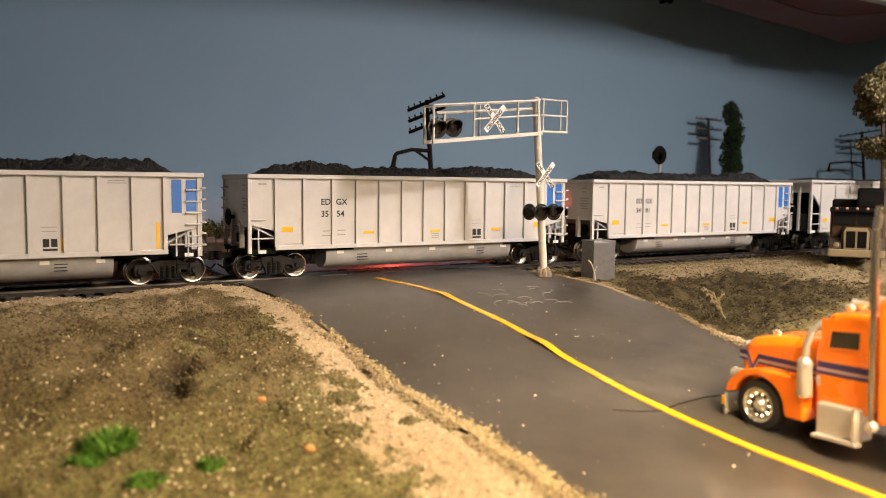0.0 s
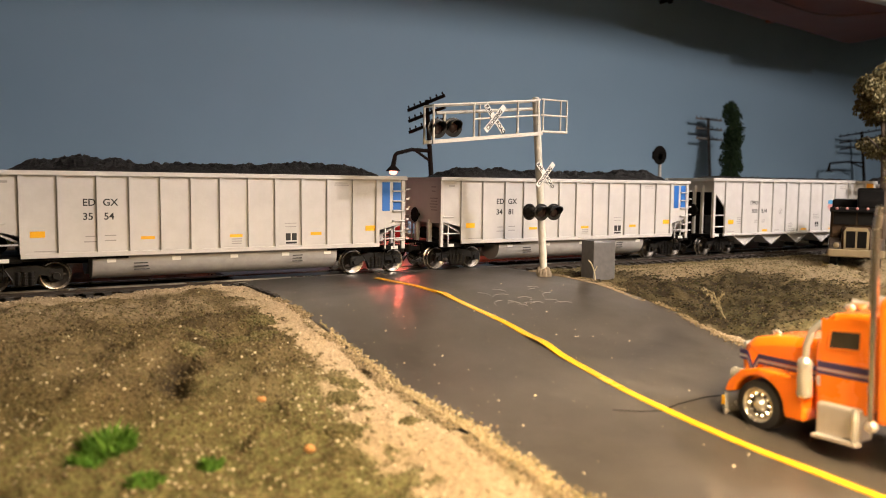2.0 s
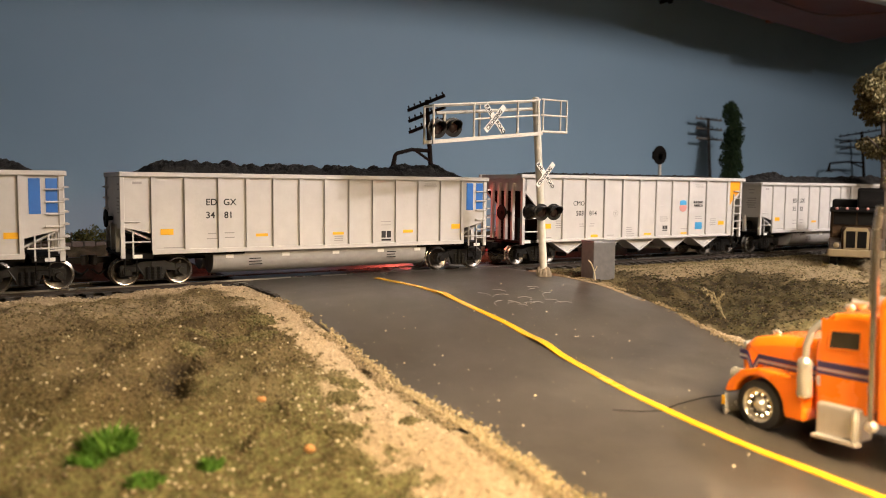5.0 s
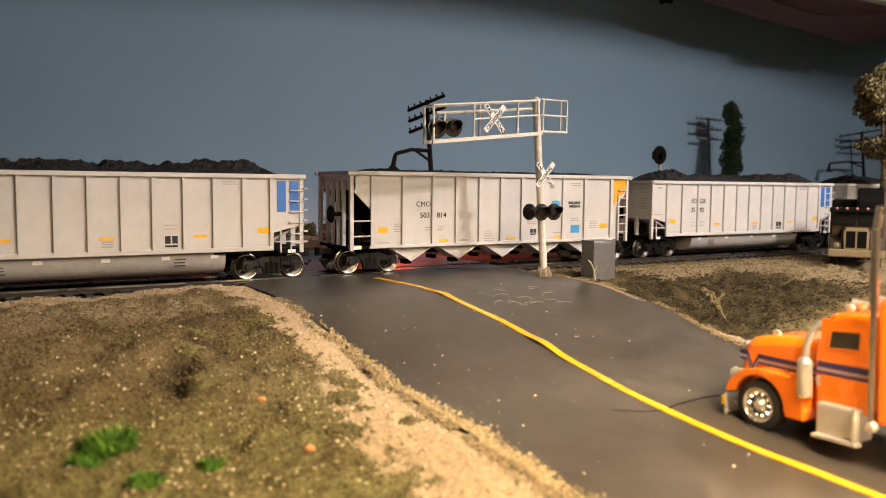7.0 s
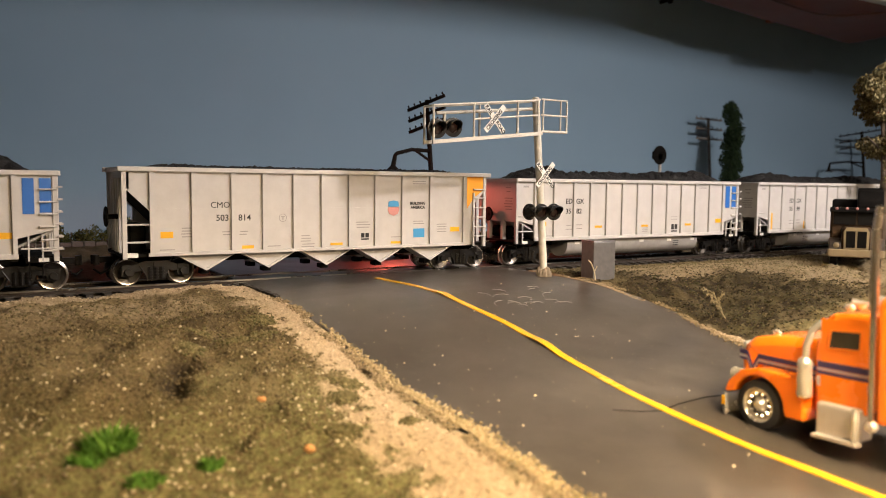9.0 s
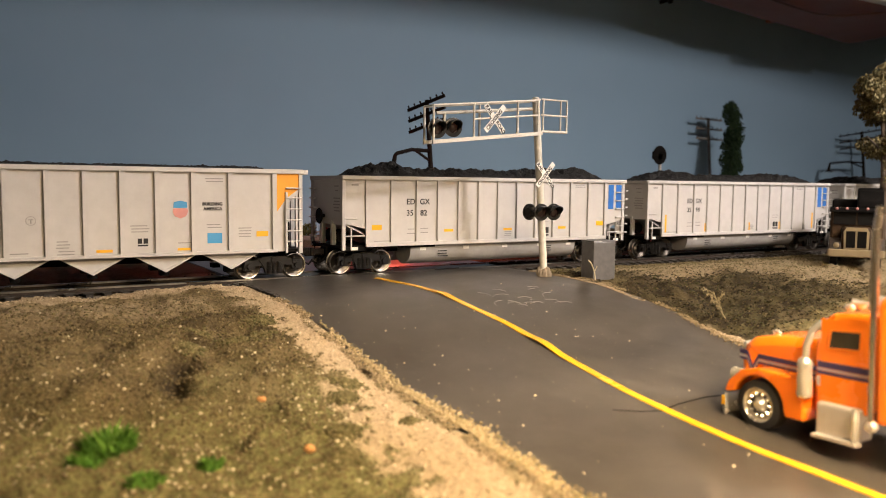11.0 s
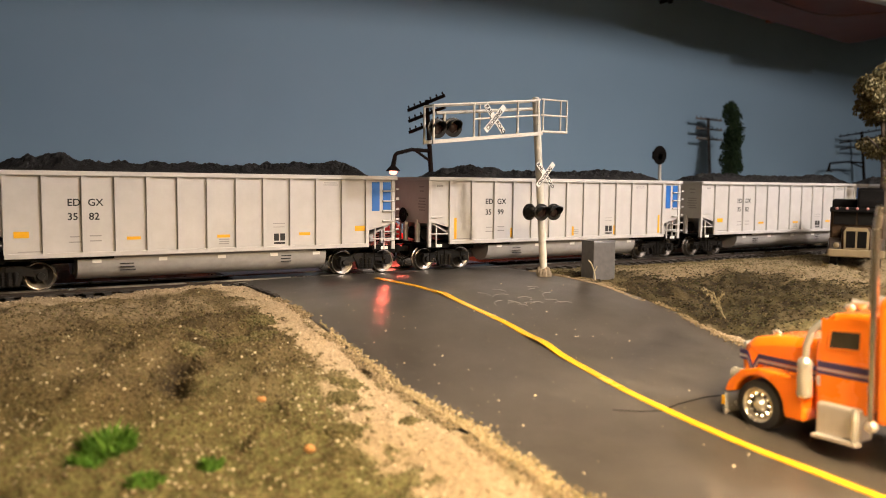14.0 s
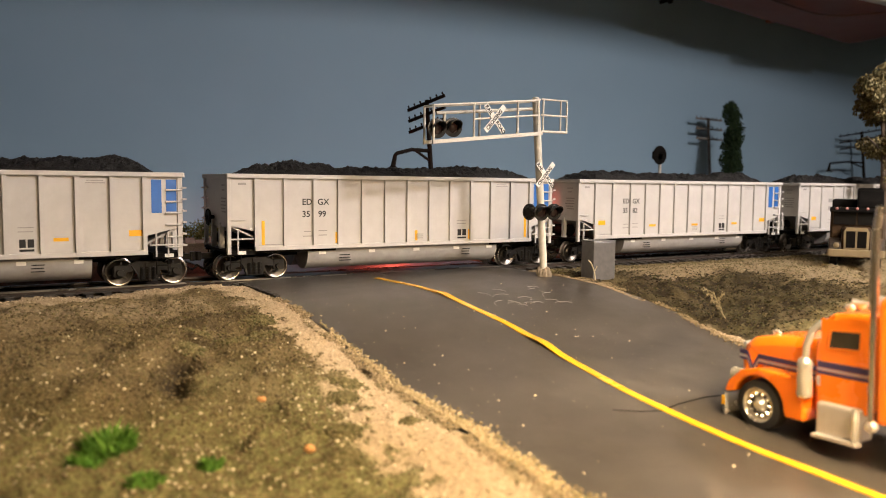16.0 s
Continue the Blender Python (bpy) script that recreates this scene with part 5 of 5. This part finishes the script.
def pebble(x, y, r, seed):
    rnd = random.Random(seed)
    b = Mesh().ball((0, 0, r * 0.4), r, 9, 6, (1.0, 0.8, 0.7))
    b.v = [tuple(c * rnd.uniform(0.85, 1.12) for c in v) for v in b.v]
    ob = part("pebble", b, mat("orange_stone", (0.55, 0.27, 0.09), (0.42, 0.2, 0.07), 0.8, 0, 600), None)
    ob.matrix_world = mpose(x, y, ground_z(x, y))
    tagged(ob, "small rounded orange stone lying in the turf", "pebble", "orange pebbles")


pebble(61, -181, 1.4, 1)
pebble(60, -152, 1.2, 2)
pebble(52, -206, 1.3, 3)


# ---------- upper shelf of the room ----------
shelf = thing("upper_shelf", "stained red-brown wooden shelf over the painted wall", "shelf", kind="structure")
part("shelf_board", Mesh().prism([(545, 170), (578, 174.5), (679, 194), (785, 210), (884, 228), (896, 226), (899, 216), (893, 186), (874, 100), (820, 74), (735, 72), (620, 100)], "z", 212, 240), WOOD, shelf, bevel=1.5)
for x in (790, 850):
    part("shelf_bracket", Mesh().box(x, x + 10, 150, 261.5, 230, 239), WOOD, shelf)
lightbox = thing("shelf_light", "cream plastic light strip fixed under the shelf front", "light strip")
part("strip_housing", Mesh().box(655, 760, 76, 86, 208.2, 211.9), WHITE, lightbox, bevel=1)
cable = thing("hanging_cable", "thin brown cable running under the wooden shelf", "cable")
part("cable_run", Mesh().tube([(600, 122, 211), (624, 131, 209.6), (663, 137, 209.2), (706, 143.4, 209.2), (724, 141, 209.2), (738, 134, 209.2), (760, 103, 209.6), (766, 96, 211)], 1.1, 6), mat("brown_cable", (0.2, 0.1, 0.07), (0.15, 0.07, 0.05), 0.5, 0, 60), cable)
hook = thing("ceiling_hook", "small dark screw hook on the wall below the shelf", "hook")
part("hook_shank", Mesh().cyl((622, 262.5, 232), (622, 250, 232), 2.2, 2.0, 8).ball((622, 249, 231), 3.2, 8, 6), BLACK, hook)


def pendant(x, y, z, R, dip):
    """A shallow metal shade, open below, with its bulb at x, y, z; unseen, added to cut the light."""
    p = thing("pendant_lamp", "unseen shallow white pendant lamp, its shade added to shape the light", "lamp", "pendant lamps", at=mpose(x, y, z))
    vs, fs, n = [], [], 40
    prof = [(R, -dip * R), (R * 0.72, 24), (R * 0.4, 52), (14, 66), (14, 69), (R * 0.41, 55), (R * 0.74, 26), (R + 2, 2 - dip * R)]
    for r, h in prof:
        vs += [(r * math.cos(2 * math.pi * i / n), r * math.sin(2 * math.pi * i / n), h) for i in range(n)]
    for j in range(len(prof)):
        k = (j + 1) % len(prof)
        fs += [(j * n + i, j * n + (i + 1) % n, k * n + (i + 1) % n, k * n + i) for i in range(n)]
    part("lamp_shade", Mesh().add(vs, fs), WHITE, p)
    part("lamp_socket", Mesh().cyl((0, 0, 40), (0, 0, 69), 11, n=16), BLACK, p)
    part("lamp_cord", Mesh().cyl((0, 0, 68), (0, 0, 1500 - z), 3, n=8), BLACK, p)


# rim radius and dip set where each unseen shade cuts off its lamp
for place, watts, colour, radius in LAMPS:
    pendant(*[c / MM for c in place], *((320, 0.157) if radius < 0.02 else (100, 0.42)))


# ---------- orange tractor ----------
def orange_truck():
    ORANGE = mat("glossy_orange_paint", (0.92, 0.215, 0.01), (0.88, 0.2, 0.009), 0.28, 0, 300, coat=0.5)
    CHROME = mat("chrome", (0.84, 0.81, 0.74), (0.74, 0.71, 0.65), 0.27, 0.7, 300)
    STACK = mat("worn_chrome_pipe", (0.6, 0.56, 0.5), (0.48, 0.44, 0.38), 0.2, 0.95, 300)
    SATIN = mat("satin_aluminium", (0.62, 0.6, 0.57), (0.5, 0.48, 0.46), 0.34, 0.4, 300)
    TYRE = mat("black_rubber", (0.014, 0.014, 0.014), (0.024, 0.023, 0.022), 0.75, 0, 800)
    NAVY = mat("navy_stripe", (0.05, 0.035, 0.12), (0.045, 0.03, 0.1), 0.35, 0, 400)
    LILAC = mat("silver_grey_stripe", (0.46, 0.40, 0.42), (0.42, 0.37, 0.38), 0.4, 0.2, 400)
    GLASS = mat("dark_cab_glass", (0.03, 0.025, 0.02), (0.05, 0.04, 0.03), 0.1, 0, 300)
    t = thing("semi_tractor", "orange long-nosed toy semi tractor with navy stripe and chrome trim", "toy truck", at=mpose(178.2, -214.4, -18.75, -1.5, 0, 0))
    # front wheels
    for s in (-1, 1):
        w = part("front_wheel", Mesh().lathe([(9.3 * s, 4.6), (9.4 * s, 5.9), (9.9 * s, 6.25), (13.1 * s, 6.25), (13.6 * s, 5.9), (13.8 * s, 4.3), (12.8 * s, 3.9)], (0, 0, 6.25), "x", 30), TYRE, t, "black rubber tyre", smooth=True)
        rim = part("rim", Mesh().lathe([(12.2 * s, 4.35), (13.7 * s, 4.3), (13.6 * s, 3.95), (12.9 * s, 3.6), (12.7 * s, 2.2), (13.3 * s, 1.4), (13.9 * s, 1.1), (14.0 * s, 0.4)], (0, 0, 6.25), "x", 28), CHROME, w, "chromed rim", smooth=True)
        nuts = Mesh()
        for i in range(10):
            a = i * 0.6283
            nuts.ball((13.2 * s, 2.75 * math.cos(a), 6.25 + 2.75 * math.sin(a)), 0.55, 7, 5)
        part("wheel_nuts", nuts, CHROME, w)
        # fender: an arch over the wheel running back to the step
        arc = [(-12.5, 5.0), (-12.5, 14.5), (-6.0, 15.2), (0.0, 15.4), (5.0, 14.2), (8.6, 11.0), (9.8, 8.2), (9.2, 8.0)]
        arc += [(7.2 * math.cos(math.radians(a)), 6.25 + 7.2 * math.sin(math.radians(a))) for a in range(18, 181, 18)]
        arc += [(-7.6, 5.0)]
        fen = Mesh().prism(arc, "x", *sorted((8.0 * s, 14.1 * s)))
        part("fender", fen, ORANGE, t, bevel=1.3)
    # hood with a sloping nose
    hood = Mesh().prism([(8.6, 8.5), (8.9, 17.0), (8.0, 20.4), (5.5, 21.8), (0, 22.8), (-8, 23.6), (-14, 23.8), (-14, 8.5)], "x", -9.4, 9.4)
    part("hood", hood, ORANGE, t, bevel=2.2, smooth=True)
    part("hood_ornament", Mesh().ball((0, 5.0, 22.4), 0.9, 8, 6, (0.6, 1.6, 0.8)), CHROME, t)
    grille = part("radiator_shell", Mesh().box(-7.2, 7.2, 8.4, 10.0, 5.5, 20.2), CHROME, t, bevel=0.9)
    for i in range(7):
        part("grille_bar", Mesh().box(-5.6 + i * 1.75, -4.9 + i * 1.75, 9.9, 10.3, 6.5, 18.8), SATIN, grille)
    part("front_bumper", Mesh().prism([(-14.4, 9.2), (-13.0, 11.0), (13.0, 11.0), (14.4, 9.2), (13.6, 9.0), (12.4, 10.0), (-12.4, 10.0), (-13.6, 9.0)], "z", 1.9, 7.4), CHROME, t, "chromed front bumper", bevel=0.25)
    part("bumper_marker", Mesh().box(-14.3, -13.5, 9.3, 10.4, 4.4, 6.6), YELLOW, t)
    for s in (-1, 1):
        h = part("headlight", Mesh().cyl((10.6 * s, 6.0, 12.4), (10.6 * s, 9.4, 12.2), 1.5, 1.7, 14).ball((10.6 * s, 5.8, 12.4), 1.5, 10, 6), CHROME, t, smooth=True)
        part("headlight_lens", Mesh().lathe([(9.4, 1.6), (9.8, 1.2), (10.0, 0.5)], (10.6 * s, 0, 12.2), "y", 14), WHITE, h)
        # stripe with its notch, and the silver band below it
        y0 = 9.46 * s
        v = [(8.7, 18.6), (6.4, 18.4), (4.9, 14.9), (3.2, 18.0), (-13.0, 17.6)]
        band = [(a, b) for a, b in v] + [(a, b - 1.15) for a, b in reversed(v)]
        part("navy_stripe", Mesh().prism(band, "x", *sorted((y0, y0 + 0.12 * s))), NAVY, t)
        band2 = [(a, b - 1.35) for a, b in v] + [(a, b - 1.85) for a, b in reversed(v)]
        part("pale_stripe", Mesh().prism(band2, "x", *sorted((y0, y0 + 0.12 * s))), LILAC, t)
        band4 = [(a, b - 1.95) for a, b in v] + [(a, b - 2.5) for a, b in reversed(v)]
        part("navy_stripe", Mesh().prism(band4, "x", *sorted((y0, y0 + 0.11 * s))), NAVY, t)
        part("silver_band", Mesh().prism([(2.4, 14.0), (1.6, 15.2), (-13, 14.9), (-13, 12.9)], "x", *sorted((y0, y0 + 0.1 * s))), LILAC, t)
        # cab stripes
        part("cab_stripe", Mesh().box(*sorted((12.0 * s, 12.15 * s)), -27, -14.4, 18.2, 19.7), NAVY, t)
        part("cab_stripe", Mesh().box(*sorted((12.0 * s, 12.13 * s)), -27, -14.4, 17.6, 18.1), LILAC, t)
        part("cab_stripe", Mesh().box(*sorted((12.0 * s, 12.14 * s)), -27, -14.4, 16.7, 17.5), NAVY, t)
        part("cab_band", Mesh().box(*sorted((12.0 * s, 12.1 * s)), -27, -14.4, 13.9, 16.2), LILAC, t)
    # cab: sloped windscreen, arched roof
    cab = Mesh().prism([(-13.6, 7.2), (-13.6, 24.0), (-15.0, 25.0), (-17.4, 29.8), (-19.4, 31.0), (-27.0, 31.5), (-27.0, 9.8)], "x", -12.0, 12.0)
    part("cab", cab, ORANGE, t, bevel=1.1, smooth=True)
    part("windscreen", Mesh().prism([(-14.9, 25.2), (-16.9, 29.9), (-16.7, 30.0), (-14.7, 25.3)], "x", -10.2, 10.2), GLASS, t)
    part("sun_visor", Mesh().prism([(-16.0, 29.2), (-18.0, 30.7), (-18.2, 30.3), (-16.2, 28.9)], "x", -11.6, 11.6), ORANGE, t)
    for s in (-1, 1):
        d = part("cab_door", Mesh().box(*sorted((11.9 * s, 12.12 * s)), -26.4, -15.2, 9.4, 29.5), ORANGE, t, bevel=0.1)
        part("door_window", Mesh().prism([(-17.2, 22.9), (-17.8, 27.0), (-24.6, 27.4), (-24.4, 23.4)], "x", *sorted((12.05 * s, 12.3 * s))), GLASS, d, "dark side window")
        part("window_trim", Mesh().tube([(12.2 * s, -17.1, 22.8), (12.2 * s, -17.7, 27.1), (12.2 * s, -24.7, 27.5), (12.2 * s, -24.5, 23.3), (12.2 * s, -17.1, 22.8)], 0.22, 6), ORANGE, d)
        # air cleaner and its bent pipe
        part("air_cleaner", Mesh().lathe([(10.6, 0.9), (10.9, 1.6), (11.6, 1.85), (13.4, 1.7), (15.0, 1.85), (17.2, 1.7), (18.6, 1.85), (19.6, 1.5), (20.2, 0.8)], (-13.4 * -s if s > 0 else -13.4, -12.2, 0), "z", 16), CHROME, t, "polished air cleaner", smooth=True)
        part("intake_pipe", Mesh().tube([(13.2 * s, -12.2, 20), (13.2 * s, -12.4, 23), (12.6 * s, -13.2, 26.0), (11.6 * s, -14.6, 28.0), (10.4 * s, -16.0, 28.8)], 0.85, 9), CHROME, t, smooth=True)
        # tank box and step
        tank = part("step_tank", Mesh().box(*sorted((8.0 * s, 13.6 * s)), -25.6, -15.2, 3.2, 10.6), SATIN, t, "satin metal tank with step edge", bevel=0.7)
        part("step_plate", Mesh().box(*sorted((12.6 * s, 15.0 * s)), -25.8, -15.0, 2.5, 3.4), SATIN, tank, bevel=0.2)
        part("tank_strap", Mesh().tube([(13.9 * s, -24.8, 10.8), (14.2 * s, -24.8, 9.6), (14.2 * s, -24.8, 3.2)], 0.6, 8), CHROME, tank)
        part("exhaust_pipe", Mesh().cyl((13.4 * s, -28.0, 8.0), (13.4 * s, -28.0, 34), 0.7, n=14).cyl((13.4 * s, -28.0, 33), (13.4 * s, -28.0, 50), 0.95, n=14).cyl((13.4 * s, -28.0, 49), (13.4 * s, -28.8, 55), 0.8, n=12), STACK, t, smooth=True)
        part("stack_base", Mesh().ball((13.2 * s, -28.0, 7.6), 1.5, 10, 7), CHROME, t)
    for x in (-8.4, -4.2, 0, 4.2, 8.4):
        part("roof_light", Mesh().ball((x, -19.6, 32.2), 0.95, 10, 6, (0.8, 1.4, 0.9)), CHROME, t)
    for x in (-5.5, 5.5):
        part("air_horn", Mesh().cyl((x, -22, 33.0), (x, -18.6, 33.0), 0.4, 0.9, 10), CHROME, t)
    part("sleeper", Mesh().prism([(-28.2, 8), (-28.2, 34.5), (-31, 37.5), (-46, 38), (-46, 8)], "x", -12.6, 12.6), ORANGE, t, bevel=1.2, smooth=True)
    part("chassis", Mesh().box(-4.6, 4.6, -86, 8, 6.0, 8.4), BLACK, t)
    for y in (-62.5, -77.5):
        for s in (-1, 1):
            w = part("rear_wheel", Mesh().lathe([(7.0 * s, 4.6), (7.2 * s, 6.2), (13.6 * s, 6.2), (13.8 * s, 4.4), (12.4 * s, 3.9)], (0, y, 6.0), "x", 24), TYRE, t, smooth=True)
            part("rim", Mesh().lathe([(12.2 * s, 4.3), (13.7 * s, 4.2), (12.0 * s, 3.4), (12.4 * s, 1.2)], (0, y, 6.0), "x", 20), CHROME, w, smooth=True)
    part("fifth_wheel", Mesh().cyl((0, -69, 8.4), (0, -69, 10.2), 5.2, n=18), BLACK, t)


orange_truck()


# ---------- brown lorry by the track ----------
def brown_truck():
    BROWN = mat("dull_brown_paint", (0.05, 0.026, 0.01), (0.022, 0.012, 0.006), 0.5, 0, 300, spec=0.15)
    TAN = mat("cream_trim_paint", (0.26, 0.205, 0.115), (0.19, 0.145, 0.08), 0.45, 0, 300)
    GLASS = mat("dark_windscreen", (0.006, 0.006, 0.006), (0.01, 0.009, 0.008), 0.4, 0, 300, spec=0.03)
    t = thing("brown_lorry", "old brown toy lorry with cream grille parked beside the track", "toy truck", at=mpose(409.3, -89.2, -1.4, 0, 0, -58))
    # local -y is the front
    part("hood", Mesh().prism([(-4, 8), (-4, 19.5), (-2.5, 20.6), (10, 21.8), (10, 8)], "x", -7.2, 7.2), BROWN, t, bevel=1.6, smooth=True)
    g = part("grille_surround", Mesh().prism([(-6.0, 9.8), (-6.2, 19.2), (-4.8, 21.6), (4.8, 21.6), (6.2, 19.2), (6.0, 9.8)], "y", -5.2, -3.8), TAN, t, bevel=0.4)
    for x in (-4.9, 0.5):
        part("grille_opening", Mesh().box(x, x + 4.4, -5.32, -5.1, 10.8, 19.6), BLACK, g)
    for s in (-1, 1):
        f = [(-6.2, 8.0), (-5.6, 12.6), (-1.5, 15.8), (3.6, 15.2), (8.5, 10), (9, 7.6)] + [(1.4 + 5.6 * math.cos(math.radians(a)), 5.4 + 5.6 * math.sin(math.radians(a))) for a in range(15, 180, 20)]
        part("fender", Mesh().prism(f, "x", *sorted((7.0 * s, 13.4 * s))), mat("black_fender_paint", (0.02, 0.014, 0.01), (0.03, 0.02, 0.014), 0.35, 0, 300), t, bevel=1.0)
        h = part("headlight", Mesh().cyl((9.4 * s, -6.2, 12.0), (9.4 * s, -3, 12.0), 1.5, n=14), TAN, t)
        part("headlight_lens", Mesh().lathe([(-6.2, 1.4), (-6.6, 1.0), (-6.8, 0.4)], (9.4 * s, 0, 12.0), "y", 14), TAN, h)
        w = part("front_wheel", Mesh().lathe([(8.6 * s, 4.4), (8.8 * s, 5.4), (12.2 * s, 5.4), (12.4 * s, 3.6)], (0, 1.4, 5.0), "x", 22), BLACK, t, smooth=True)
        part("hub", Mesh().lathe([(12.0 * s, 2.8), (12.6 * s, 1.4)], (0, 1.4, 5.0), "x", 14), TAN, w)
        part("rear_wheel", Mesh().lathe([(7.0 * s, 4.4), (7.2 * s, 5.4), (12.6 * s, 5.4), (12.8 * s, 3.6)], (0, 52, 5.0), "x", 22), BLACK, t, smooth=True)
    part("front_bumper", Mesh().prism([(-14.0, -6.2), (-13.0, -7.8), (13.0, -7.8), (14.0, -6.2), (12.6, -6.4), (-12.6, -6.4)], "z", 5.8, 10.0), TAN, t, "cream painted bumper", bevel=0.6)
    part("cab", Mesh().prism([(9.5, 8), (9.5, 21.8), (11.2, 30.6), (13, 31.8), (27, 31.8), (27, 8)], "x", -13.0, 13.0), BROWN, t, bevel=1.2, smooth=True)
    for x in (-11.4, 0.5):
        part("windscreen_pane", Mesh().prism([(9.55, 22.6), (10.9, 29.6), (10.2, 29.8), (8.8, 22.6)], "x", x, x + 10.9), GLASS, t)
    part("visor", Mesh().prism([(11.4, 30.8), (7.8, 29.4), (7.8, 30.2), (11.4, 32.0)], "x", -13.4, 13.4), BLACK, t)
    for x in (-10, -5, 0, 5, 10):
        part("roof_light", Mesh().ball((x, 9.0, 31.4), 0.8, 8, 5), PINK, t, "small amber-pink roof lamp")
    part("roof_fairing", Mesh().prism([(14, 31.6), (15, 36), (22, 41), (30, 43), (30, 31.6)], "x", 0.0, 13.0), BLACK, t, bevel=1.0)
    part("cargo_body", Mesh().box(-12.6, 12.6, 30, 72, 8, 36), BLACK, t, bevel=0.8)
    part("chassis", Mesh().box(-4.5, 4.5, -3, 70, 5.5, 8), BLACK, t)


brown_truck()


motions()
